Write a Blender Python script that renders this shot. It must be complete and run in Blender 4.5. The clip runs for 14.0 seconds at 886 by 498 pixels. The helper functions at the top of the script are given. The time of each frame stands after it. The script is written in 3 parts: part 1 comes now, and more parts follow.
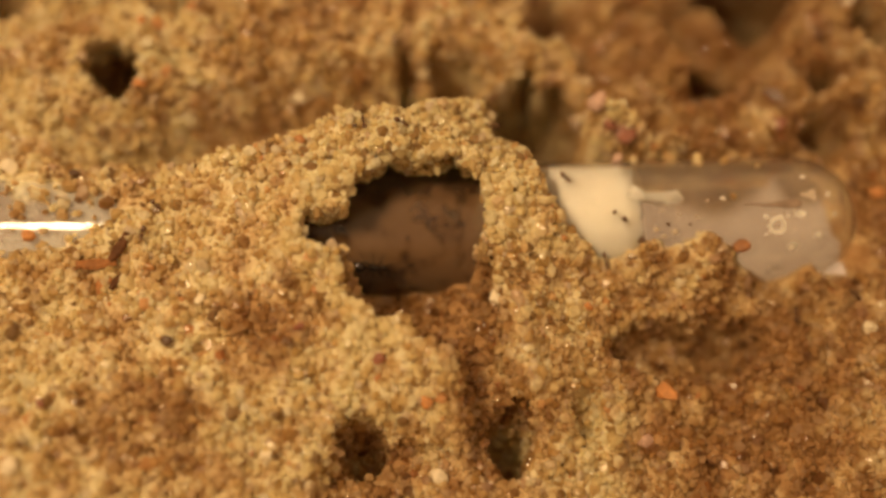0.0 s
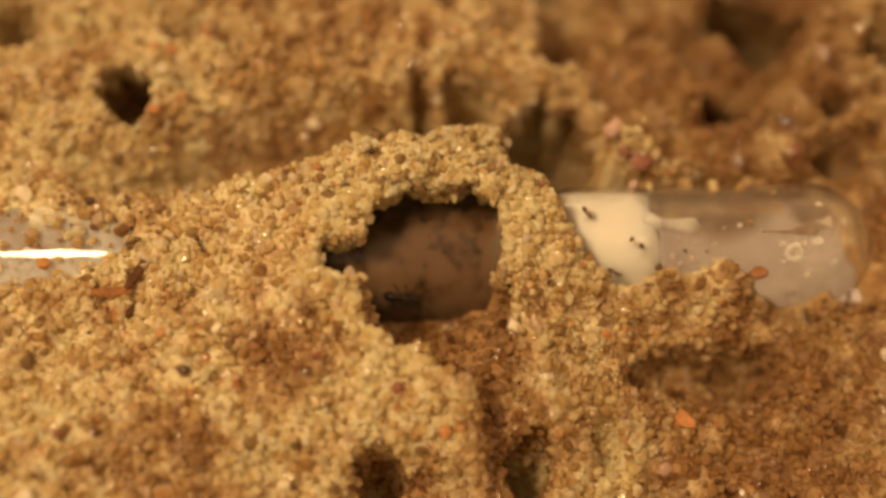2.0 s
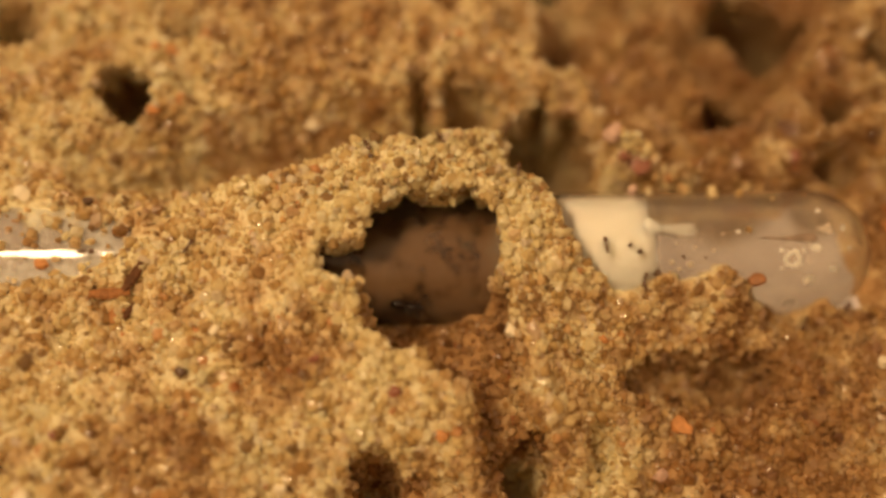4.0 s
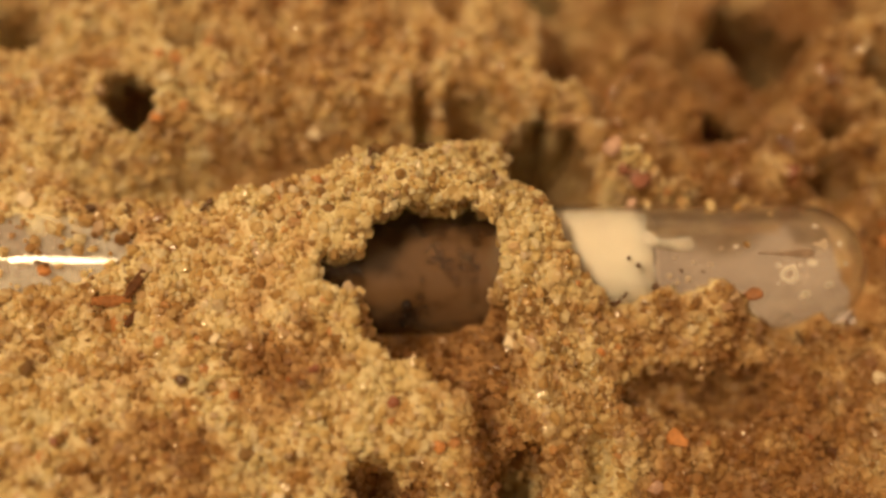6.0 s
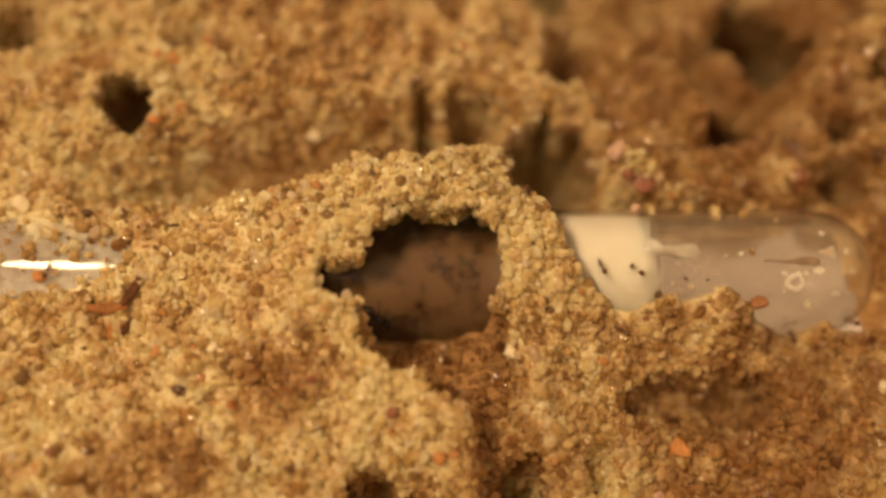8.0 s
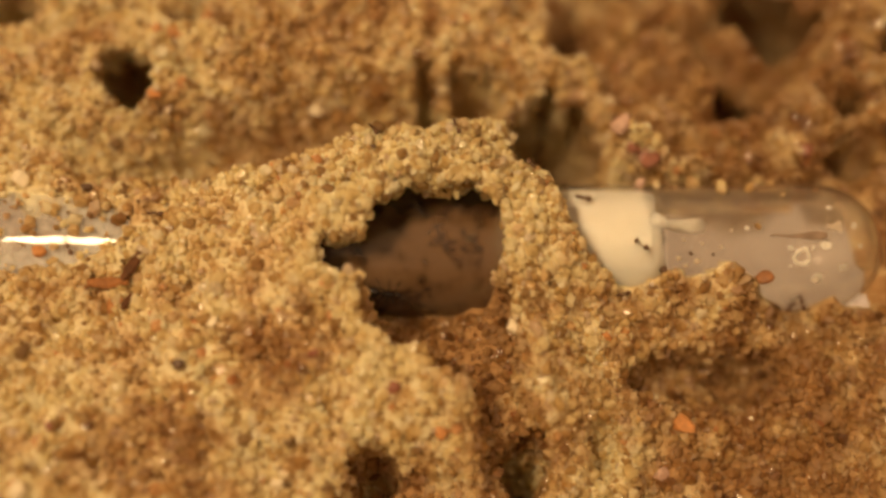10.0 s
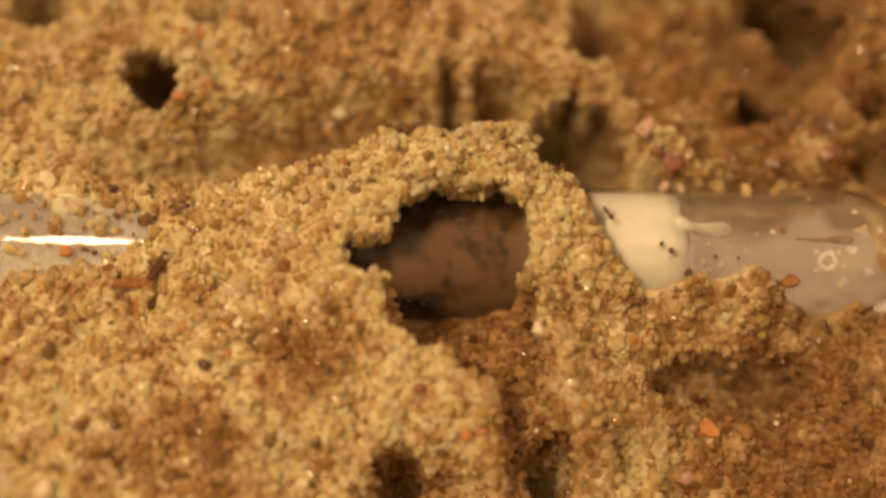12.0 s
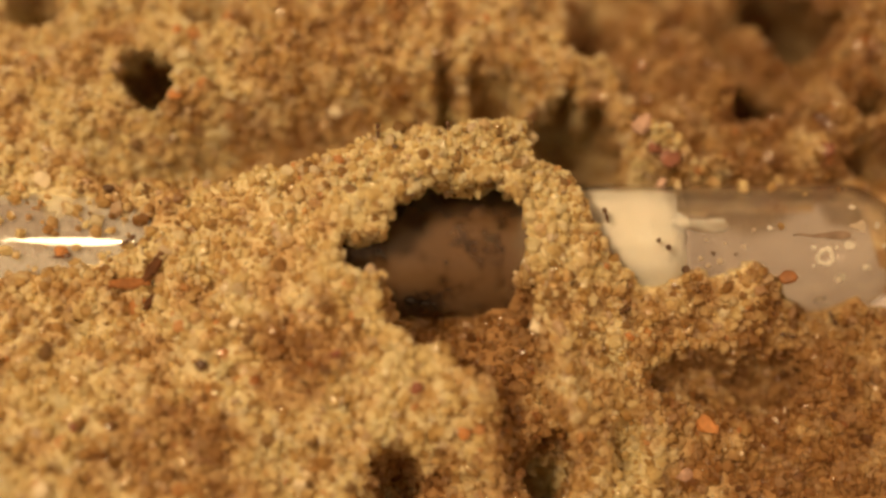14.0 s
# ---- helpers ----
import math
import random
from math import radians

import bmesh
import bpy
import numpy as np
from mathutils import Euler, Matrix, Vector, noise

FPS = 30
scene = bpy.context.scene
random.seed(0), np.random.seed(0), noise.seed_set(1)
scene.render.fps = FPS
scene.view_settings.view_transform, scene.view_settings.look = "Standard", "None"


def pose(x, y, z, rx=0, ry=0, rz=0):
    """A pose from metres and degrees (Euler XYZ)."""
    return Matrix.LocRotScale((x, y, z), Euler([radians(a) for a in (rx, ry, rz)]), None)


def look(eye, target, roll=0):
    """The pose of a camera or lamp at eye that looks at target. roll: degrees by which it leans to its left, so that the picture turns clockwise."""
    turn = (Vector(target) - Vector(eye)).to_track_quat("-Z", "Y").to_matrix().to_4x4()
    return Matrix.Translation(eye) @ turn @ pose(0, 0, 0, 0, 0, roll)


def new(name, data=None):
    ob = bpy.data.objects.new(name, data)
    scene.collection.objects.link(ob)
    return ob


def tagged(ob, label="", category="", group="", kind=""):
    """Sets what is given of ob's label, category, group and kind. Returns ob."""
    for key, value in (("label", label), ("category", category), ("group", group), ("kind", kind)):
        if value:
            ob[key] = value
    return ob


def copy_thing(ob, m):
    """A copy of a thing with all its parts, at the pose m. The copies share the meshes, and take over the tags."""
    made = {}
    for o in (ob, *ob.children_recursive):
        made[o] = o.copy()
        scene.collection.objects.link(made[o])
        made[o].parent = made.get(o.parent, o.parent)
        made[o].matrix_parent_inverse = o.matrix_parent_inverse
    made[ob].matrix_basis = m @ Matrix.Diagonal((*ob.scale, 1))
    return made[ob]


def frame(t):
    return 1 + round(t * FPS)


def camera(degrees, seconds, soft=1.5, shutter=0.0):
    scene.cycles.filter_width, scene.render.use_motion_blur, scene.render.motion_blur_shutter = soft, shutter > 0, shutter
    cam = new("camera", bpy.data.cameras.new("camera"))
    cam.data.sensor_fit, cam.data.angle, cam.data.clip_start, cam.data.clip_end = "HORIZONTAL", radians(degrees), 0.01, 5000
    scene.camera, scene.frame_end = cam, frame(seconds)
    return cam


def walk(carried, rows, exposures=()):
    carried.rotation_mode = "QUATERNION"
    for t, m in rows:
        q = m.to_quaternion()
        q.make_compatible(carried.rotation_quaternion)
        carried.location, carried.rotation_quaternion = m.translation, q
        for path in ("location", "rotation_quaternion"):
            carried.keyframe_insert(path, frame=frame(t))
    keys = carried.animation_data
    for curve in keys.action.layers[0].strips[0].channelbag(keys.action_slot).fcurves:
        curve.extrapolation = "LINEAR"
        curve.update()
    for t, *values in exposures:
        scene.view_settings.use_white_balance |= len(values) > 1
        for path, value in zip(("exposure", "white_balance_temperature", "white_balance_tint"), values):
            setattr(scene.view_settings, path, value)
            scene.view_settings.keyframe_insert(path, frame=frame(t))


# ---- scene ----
cam = camera(50, 14.0, soft=3.0, shutter=1.0)
MM = 0.001

# seconds, eye in millimetres, heading, pitch and roll in degrees
PATH = [
    (0, 3.64, -68.75, 100.55, 0.294, -55.814, -0.779),
    (0.5, 4.20, -70.05, 101.20, 0.513, -55.683, -1.040),
    (0.8, 3.94, -71.72, 100.38, 0.011, -54.443, -1.356),
    (0.9, 3.85, -72.27, 100.10, 1.083, -54.231, -1.462),
    (1, 3.76, -72.83, 99.83, 0.634, -55.214, -1.567),
    (1.1, 3.44, -72.70, 99.80, -0.936, -55.603, -1.355),
    (1.2, 3.13, -72.56, 99.77, -2.709, -55.679, -1.143),
    (1.3, 2.81, -72.43, 99.73, -2.570, -56.051, -0.932),
    (1.4, 2.50, -72.29, 99.70, -1.255, -56.326, -0.720),
    (1.5, 2.18, -72.16, 99.67, -0.768, -56.186, -0.508),
    (1.6, 1.90, -71.21, 99.94, -0.786, -54.682, -0.455),
    (1.7, 1.62, -70.25, 100.21, -1.026, -54.018, -0.402),
    (1.8, 1.35, -69.30, 100.47, -1.179, -53.990, -0.348),
    (1.9, 1.07, -68.34, 100.74, -0.886, -54.501, -0.295),
    (2, 0.79, -67.39, 101.01, -0.381, -54.830, -0.242),
    (2.5, 1.55, -67.79, 101.14, -0.263, -54.516, -0.229),
    (3, 2.58, -66.86, 100.77, -0.207, -55.057, -0.412),
    (3.2, 1.79, -67.02, 100.37, -0.111, -54.839, -0.362),
    (5.3, 0.21, -65.51, 103.78, -1.085, -55.578, 1.501),
    (5.5, -0.24, -65.56, 103.72, -0.458, -55.384, 1.126),
    (6, 0.83, -65.68, 103.19, -0.536, -55.220, 1.109),
    (6.5, 0.91, -63.04, 104.05, -0.564, -55.923, 1.142),
    (7, 1.37, -62.88, 103.08, -0.393, -56.327, 1.066),
    (7.5, 1.48, -62.76, 103.26, -0.538, -56.318, 1.182),
    (8, 1.14, -62.31, 103.47, -0.203, -56.252, 1.030),
    (8.2, 0.87, -62.84, 103.59, -0.231, -55.566, 1.058),
    (10.3, 1.96, -62.71, 101.42, 0.745, -57.266, 0.199),
    (10.5, 1.27, -61.90, 101.20, 0.642, -57.118, 0.164),
    (11, 0.56, -61.20, 101.53, 0.982, -57.250, 0.207),
    (11.5, 0.65, -61.71, 101.84, 1.185, -56.965, 0.051),
    (12, -0.17, -63.37, 101.60, 1.549, -56.724, -0.177),
    (12.5, 0.69, -64.65, 101.14, 1.487, -56.752, -0.113),
    (13, -0.50, -64.11, 101.67, 1.470, -56.637, -0.136),
    (13.5, 0.19, -63.44, 101.67, 1.626, -56.801, -0.452),
    (14, 0.22, -63.04, 101.46, 1.535, -56.927, -0.561),
]


def view(x, y, z, heading, pitch, roll):
    a, b = radians(heading), radians(pitch)
    ahead = Vector((-math.sin(a) * math.cos(b), math.cos(a) * math.cos(b), math.sin(b)))
    eye = Vector((x, y, z)) * MM
    return look(eye, eye + ahead * 0.1, roll)


walk(cam, [(t, view(*row)) for t, *row in PATH])
cam.data.dof.use_dof, cam.data.dof.focus_distance, cam.data.dof.aperture_fstop = True, 0.114, 4.6

# ---- light: one warm lamp over the tray, a dim warm room round it ----
world = bpy.data.worlds.new("room")
scene.world = world
world.use_nodes = True
world.node_tree.nodes["Background"].inputs[0].default_value = (1.0, 0.58, 0.295, 1)
world.node_tree.nodes["Background"].inputs[1].default_value = 0.65
lamp_data = bpy.data.lights.new("lamp", "AREA")
lamp_data.shape, lamp_data.size, lamp_data.size_y = "RECTANGLE", 0.066, 0.036
lamp_data.energy, lamp_data.color = 0.157, (1.0, 0.685, 0.37)
lamp = new("lamp", lamp_data)
lamp.matrix_world = look((-0.138, -0.060, 0.296), (0.002, 0.006, 0.004))
lamp_data.spread = radians(90)
scene.view_settings.exposure = 0.0


# ---- materials ----
def shader(name, rough=0.5, spec=0.5):
    m = bpy.data.materials.new(name)
    m.use_nodes = True
    t = m.node_tree
    b = t.nodes["Principled BSDF"]
    b.inputs["Roughness"].default_value = rough
    b.inputs["Specular IOR Level"].default_value = spec
    return m, t, b


def ramp(t, source, stops):
    r = t.nodes.new("ShaderNodeValToRGB")
    e = r.color_ramp.elements
    while len(e) < len(stops):
        e.new(0.5)
    for n, (place, colour) in enumerate(stops):
        e[n].position, e[n].color = place, (*colour, 1)
    t.links.new(source, r.inputs[0])
    return r.outputs[0]


def noise_node(t, scale, detail=4.0, rough=0.6):
    c = t.nodes.new("ShaderNodeTexCoord")
    n = t.nodes.new("ShaderNodeTexNoise")
    n.inputs["Scale"].default_value, n.inputs["Detail"].default_value, n.inputs["Roughness"].default_value = scale, detail, rough
    t.links.new(c.outputs["Object"], n.inputs["Vector"])
    return n.outputs[0]


def bumped(t, b, height, strength, distance):
    n = t.nodes.new("ShaderNodeBump")
    n.inputs["Strength"].default_value, n.inputs["Distance"].default_value = strength, distance
    t.links.new(height, n.inputs["Height"])
    t.links.new(n.outputs[0], b.inputs["Normal"])


def mixed(t, a, b, amount, blend="MIX"):
    m = t.nodes.new("ShaderNodeMix")
    m.data_type, m.blend_type = "RGBA", blend
    if isinstance(amount, float):
        m.inputs[0].default_value = amount
    else:
        t.links.new(amount, m.inputs[0])
    for s, v in ((m.inputs[6], a), (m.inputs[7], b)):
        if isinstance(v, tuple):
            s.default_value = (*v, 1)
        else:
            t.links.new(v, s)
    return m.outputs[2]


SAND = [(0.0, (0.30, 0.19, 0.09)), (0.03, (0.44, 0.28, 0.12)), (0.11, (0.70, 0.51, 0.23)), (0.26, (0.91, 0.77, 0.45)),
        (0.52, (0.975, 0.89, 0.60)), (0.76, (0.985, 0.935, 0.71)), (0.91, (0.98, 0.95, 0.80)), (0.955, (0.80, 0.68, 0.58)),
        (0.988, (0.86, 0.66, 0.34)), (0.996, (0.84, 0.48, 0.24))]


# patches of browner sand, with the pits' and burrow's shade painted in: centre and reach in millimetres, and how brown
BROWN_AND_SHADED = ((4, -9, -5, 13, 0.50), (10, -22, -6, 11, 0.30), (38, -10, -12, 9, 0.30), (-20, 20, -2, 13, 0.20), (14, 18, -4, 9, 0.30), (44, -17, -9, 25, 0.33),
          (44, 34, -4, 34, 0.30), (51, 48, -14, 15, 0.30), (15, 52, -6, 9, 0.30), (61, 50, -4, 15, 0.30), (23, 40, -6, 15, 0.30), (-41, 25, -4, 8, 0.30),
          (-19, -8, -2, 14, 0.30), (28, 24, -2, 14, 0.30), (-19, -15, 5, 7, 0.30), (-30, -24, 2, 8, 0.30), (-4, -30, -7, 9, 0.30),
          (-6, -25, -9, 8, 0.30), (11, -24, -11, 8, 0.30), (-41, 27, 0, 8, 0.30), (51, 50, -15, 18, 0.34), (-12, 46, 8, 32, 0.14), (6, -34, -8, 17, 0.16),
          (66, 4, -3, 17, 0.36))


def shaded_brown(t):
    """Tints of pale yellow sand and of red-brown sand, mottled at two scales, with shade painted into the patches."""
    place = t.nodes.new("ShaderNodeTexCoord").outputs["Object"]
    browning = None
    # browner by distance; over pits and hollows this lays shade into the colour
    for x, y, z, reach, most_browning in BROWN_AND_SHADED:
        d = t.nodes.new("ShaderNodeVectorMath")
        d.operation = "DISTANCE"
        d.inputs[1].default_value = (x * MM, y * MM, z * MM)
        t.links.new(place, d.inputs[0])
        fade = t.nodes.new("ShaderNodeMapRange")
        for key, v in (("From Min", reach * 0.35 * MM), ("From Max", reach * MM), ("To Min", most_browning), ("To Max", 0.0)):
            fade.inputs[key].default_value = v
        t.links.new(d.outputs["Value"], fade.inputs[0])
        if browning is None:
            browning = fade.outputs[0]
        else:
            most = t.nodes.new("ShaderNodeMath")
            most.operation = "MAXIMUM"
            t.links.new(browning, most.inputs[0])
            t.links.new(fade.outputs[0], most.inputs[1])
            browning = most.outputs[0]
    # paler around the mound's crown
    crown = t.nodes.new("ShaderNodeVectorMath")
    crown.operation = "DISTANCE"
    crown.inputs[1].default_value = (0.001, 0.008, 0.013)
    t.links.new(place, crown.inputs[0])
    paler = t.nodes.new("ShaderNodeMapRange")
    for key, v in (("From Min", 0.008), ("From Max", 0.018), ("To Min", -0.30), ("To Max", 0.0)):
        paler.inputs[key].default_value = v
    t.links.new(crown.outputs["Value"], paler.inputs[0])
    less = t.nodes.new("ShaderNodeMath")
    t.links.new(browning, less.inputs[0])
    t.links.new(paler.outputs[0], less.inputs[1])
    browning = less.outputs[0]
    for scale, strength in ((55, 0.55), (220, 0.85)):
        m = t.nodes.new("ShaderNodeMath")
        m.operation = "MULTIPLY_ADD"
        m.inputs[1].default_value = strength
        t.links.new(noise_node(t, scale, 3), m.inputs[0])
        t.links.new(browning, m.inputs[2])
        browning = m.outputs[0]
    return ramp(t, browning, [(0.52, (0.985, 1.0, 0.90)), (0.70, (1.0, 0.975, 0.86)), (0.82, (0.84, 0.71, 0.54)), (1.0, (0.55, 0.36, 0.22))])


def grain_material(name, single):
    """Quartz grains: each its own tone, a little light goes through."""
    m, t, b = shader(name, 0.09, 0.9)
    if single:
        tone = t.nodes.new("ShaderNodeObjectInfo").outputs["Random"]
    else:
        tone = t.nodes.new("ShaderNodeNewGeometry").outputs["Random Per Island"]
    colour = ramp(t, tone, SAND)
    spots = ramp(t, noise_node(t, 900, 3), [(0.30, (0.78, 0.70, 0.58)), (0.58, (1.0, 1.0, 1.0))])
    colour = mixed(t, colour, spots, 0.8, "MULTIPLY")
    colour = mixed(t, colour, shaded_brown(t), 1.0, "MULTIPLY")
    t.links.new(colour, b.inputs["Base Color"])
    bumped(t, b, noise_node(t, 2600, 3), 0.3, 0.0002)
    through_light = t.nodes.new("ShaderNodeBsdfTranslucent")
    t.links.new(mixed(t, colour, (1.0, 0.95, 0.78), 0.4), through_light.inputs[0])
    mix = t.nodes.new("ShaderNodeMixShader")
    mix.inputs[0].default_value = 0.45
    t.links.new(b.outputs[0], mix.inputs[1])
    t.links.new(through_light.outputs[0], mix.inputs[2])
    t.links.new(mix.outputs[0], t.nodes["Material Output"].inputs[0])
    return m


def sand_bed_material():
    m, t, b = shader("sand_bed", 0.85, 0.3)
    colour = ramp(t, noise_node(t, 1100, 4), [(0.28, (0.50, 0.37, 0.20)), (0.45, (0.82, 0.71, 0.46)), (0.7, (0.93, 0.87, 0.66))])
    colour = mixed(t, colour, shaded_brown(t), 1.0, "MULTIPLY")
    t.links.new(colour, b.inputs["Base Color"])
    bumped(t, b, noise_node(t, 900, 4), 1.0, 0.0008)
    return m


def plain_material(name, colour, rough=0.6, vary=0.25, scale=300.0, spec=0.5, relief=0.3, distance=0.0002):
    m, t, b = shader(name, rough, spec)
    n = noise_node(t, scale, 5)
    dark = tuple(c * (1 - vary) for c in colour)
    pale = tuple(min(1, c * (1 + vary)) for c in colour)
    t.links.new(ramp(t, n, [(0.3, dark), (0.7, pale)]), b.inputs["Base Color"])
    bumped(t, b, n, relief, distance)
    return m


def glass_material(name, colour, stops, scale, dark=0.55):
    """Glass under a film of dirt or moisture, which thickens and thins by the stops."""
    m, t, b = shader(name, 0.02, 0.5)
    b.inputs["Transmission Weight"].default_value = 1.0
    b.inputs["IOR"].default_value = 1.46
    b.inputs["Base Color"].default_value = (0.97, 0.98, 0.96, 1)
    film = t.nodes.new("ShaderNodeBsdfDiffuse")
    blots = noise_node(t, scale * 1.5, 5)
    # stains plus painted shade: the film darkens towards the far side, under the crust
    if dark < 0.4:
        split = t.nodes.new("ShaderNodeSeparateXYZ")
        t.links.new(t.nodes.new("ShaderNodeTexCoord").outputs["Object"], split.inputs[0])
        far_dark = t.nodes.new("ShaderNodeMapRange")
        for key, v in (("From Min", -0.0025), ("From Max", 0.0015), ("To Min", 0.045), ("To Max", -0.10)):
            far_dark.inputs[key].default_value = v
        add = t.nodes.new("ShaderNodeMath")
        t.links.new(split.outputs[1], far_dark.inputs[0])
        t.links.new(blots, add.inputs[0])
        t.links.new(far_dark.outputs[0], add.inputs[1])
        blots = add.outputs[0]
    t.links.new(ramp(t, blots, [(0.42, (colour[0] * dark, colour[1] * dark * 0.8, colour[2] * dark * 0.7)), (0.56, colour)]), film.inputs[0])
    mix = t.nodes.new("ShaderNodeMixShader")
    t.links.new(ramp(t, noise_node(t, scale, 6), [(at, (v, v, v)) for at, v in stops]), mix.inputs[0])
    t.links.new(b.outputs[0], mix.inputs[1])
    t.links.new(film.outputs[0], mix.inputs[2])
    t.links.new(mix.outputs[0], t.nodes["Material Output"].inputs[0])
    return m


GRAINS = grain_material("sand_grains", False)
GRAIN = grain_material("sand_grain", True)
BED = sand_bed_material()
WALL = plain_material("tray_wall", (0.30, 0.24, 0.17), 0.6)
CLEAR = glass_material("clear_wall", (0.76, 0.70, 0.60), [(0.30, 0.03), (0.7, 0.12)], 90)
GLASS = glass_material("tube_glass", (0.55, 0.50, 0.44), [(0.35, 0.01), (0.75, 0.06)], 160)
# brown stains, with the darkness of the buried tube painted into the film
SOILED_SHADED = glass_material("soiled_shaded_glass", (0.165, 0.090, 0.038), [(0.30, 0.78), (0.55, 0.92), (0.7, 0.98)], 170, 0.34)
FOGGED = glass_material("fogged_glass", (0.42, 0.325, 0.23), [(0.30, 0.15), (0.7, 0.36)], 90)
MISTED = glass_material("misted_glass", (0.74, 0.74, 0.66), [(0.30, 0.25), (0.7, 0.50)], 120)
CHITIN = plain_material("brown_chitin", (0.13, 0.065, 0.03), 0.22, 0.4, 900, 0.6)
BLACK = plain_material("black_chitin", (0.018, 0.011, 0.008), 0.15, 0.4, 900, 0.6)
ORANGE = plain_material("orange_stone", (0.62, 0.29, 0.10), 0.4, 0.25, 900)
RED = plain_material("red_stone", (0.30, 0.12, 0.07), 0.45, 0.3, 800)
PINK = plain_material("pink_stone", (0.62, 0.42, 0.32), 0.5, 0.25, 700)
RUST = plain_material("rust_stone", (0.33, 0.145, 0.05), 0.45, 0.3, 800)
PALE = plain_material("pale_quartz", (0.86, 0.77, 0.55), 0.25, 0.12, 700)
SLATE = plain_material("dark_stone", (0.035, 0.033, 0.045), 0.3, 0.4, 800)
UMBER = plain_material("umber_stone", (0.13, 0.075, 0.04), 0.4, 0.35, 800)
BARK = plain_material("dark_bark", (0.12, 0.05, 0.018), 0.7, 0.5, 1500, 0.3, 0.7, 0.0003)
STRAW = plain_material("red_bark", (0.34, 0.15, 0.05), 0.7, 0.4, 1500, 0.3, 0.7, 0.0003)
RESIDUE = plain_material("chalky_residue", (0.85, 0.80, 0.70), 0.3, 0.1, 900)
DUST = plain_material("dry_dust", (0.62, 0.53, 0.40), 0.6, 0.2, 900)
STAIN = plain_material("brown_stain", (0.30, 0.22, 0.155), 0.5, 0.35, 600)
COTTON = plain_material("cotton_wool", (0.60, 0.575, 0.50), 0.95, 0.05, 700, 0.1, 0.6, 0.0004)
for key, v in (("Subsurface Weight", 0.9), ("Subsurface Scale", 0.003), ("Subsurface Radius", (1.0, 0.9, 0.8))):
    COTTON.node_tree.nodes["Principled BSDF"].inputs[key].default_value = v


# ---- building helpers ----
def part(name, bm, material, parent=None, label="", smooth=True):
    me = bpy.data.meshes.new(name)
    bm.to_mesh(me)
    bm.free()
    me.materials.append(material)
    if smooth:
        me.polygons.foreach_set("use_smooth", [True] * len(me.polygons))
    ob = new(name, me)
    ob.parent = parent
    return tagged(ob, label)


def lathe(profile, segments=48):
    """A solid of revolution round x from (x, radius) pairs, in millimetres."""
    bm = bmesh.new()
    rings = []
    for x, r in profile:
        if r < 1e-6:
            rings.append([bm.verts.new((x * MM, 0, 0))])
        else:
            rings.append([bm.verts.new((x * MM, r * MM * math.cos(a), r * MM * math.sin(a)))
                          for a in (2 * math.pi * k / segments for k in range(segments))])
    for p, q in zip(rings, rings[1:]):
        for k in range(segments):
            j = (k + 1) % segments
            if len(p) == 1:
                bm.faces.new((p[0], q[j], q[k]))
            elif len(q) == 1:
                bm.faces.new((p[k], p[j], q[0]))
            else:
                bm.faces.new((p[k], p[j], q[j], q[k]))
    bmesh.ops.recalc_face_normals(bm, faces=bm.faces)
    return bm


# ---- the sand: relief in millimetres ----
TUBE_A, TUBE_B, TUBE_R = np.array((-50, 1.9, -0.7)), np.array((45, 5.7, -3.3)), 8.6
TUBE_END = 58.5
AXIS = (TUBE_B - TUBE_A) / np.linalg.norm(TUBE_B - TUBE_A)

# heights of the broad hills every 14 mm, x from -70 to 70, one row for each y
HILLS = {
    -42: (7, 4, 0, -5, -9, -12, -14, -15, -15, -13, -11),
    -28: (6.5, 4, 1.8, -0.3, -2.6, -5, -7, -11, -12.7, -10.3, -7.2),
    -14: (5.9, 5, 4.1, 4.5, 6.5, 8.8, 2.4, -6.1, -8, -5.9, -4.3),
    0: (6.1, 6.6, 7.8, 9.7, 13.2, 16.9, 9, -0.6, -3.4, -3.8, -3.6),
    14: (7.1, 7.5, 7.9, 8.4, 9.7, 14.1, 13, 6.2, 0.8, -4.3, -4.4),
    28: (9, 9, 10.4, 10.5, 9.3, 9.1, 8.9, 8.1, 2.5, -4, -5),
    42: (11.3, 10.5, 11, 11.5, 12, 11, 4, -1, -4, -5, -5),
    56: (13.7, 11.9, 10.8, 10.4, 10.6, 9, 4, 3, 3, 4, 5),
}


def bell(d):
    d = np.abs(d)
    return np.where(d < 1, (4 - 6 * d ** 2 + 3 * d ** 3) / 6, np.where(d < 2, (2 - d) ** 3 / 6, 0))


def step(a, b, v):
    v = np.clip((v - a) / (b - a), 0, 1)
    return v * v * (3 - 2 * v)


def rough(x, y, size, seed, octaves=3):
    out = np.zeros(x.shape)
    flat = out.ravel()
    for n, (u, v) in enumerate(zip(x.ravel(), y.ravel())):
        flat[n] = noise.fractal(Vector((u / size + seed, v / size - seed, seed * 0.37)), 1.0, 2.0, octaves)
    return out


def oval(x, y, cx, cy, rx, ry, turn=0.0):
    """How far inside an oval, in millimetres, below zero outside."""
    c, s = math.cos(radians(turn)), math.sin(radians(turn))
    u, v = (x - cx) * c + (y - cy) * s, (y - cy) * c - (x - cx) * s
    return (1 - np.hypot(u / rx, v / ry)) * min(rx, ry)


def dug(h, inside, floor, soft=1.0):
    """Lowers the relief to a floor where inside is above zero, with steep crumbling sides."""
    return np.where(floor < h, h + (floor - h) * step(-soft, soft, inside), h)


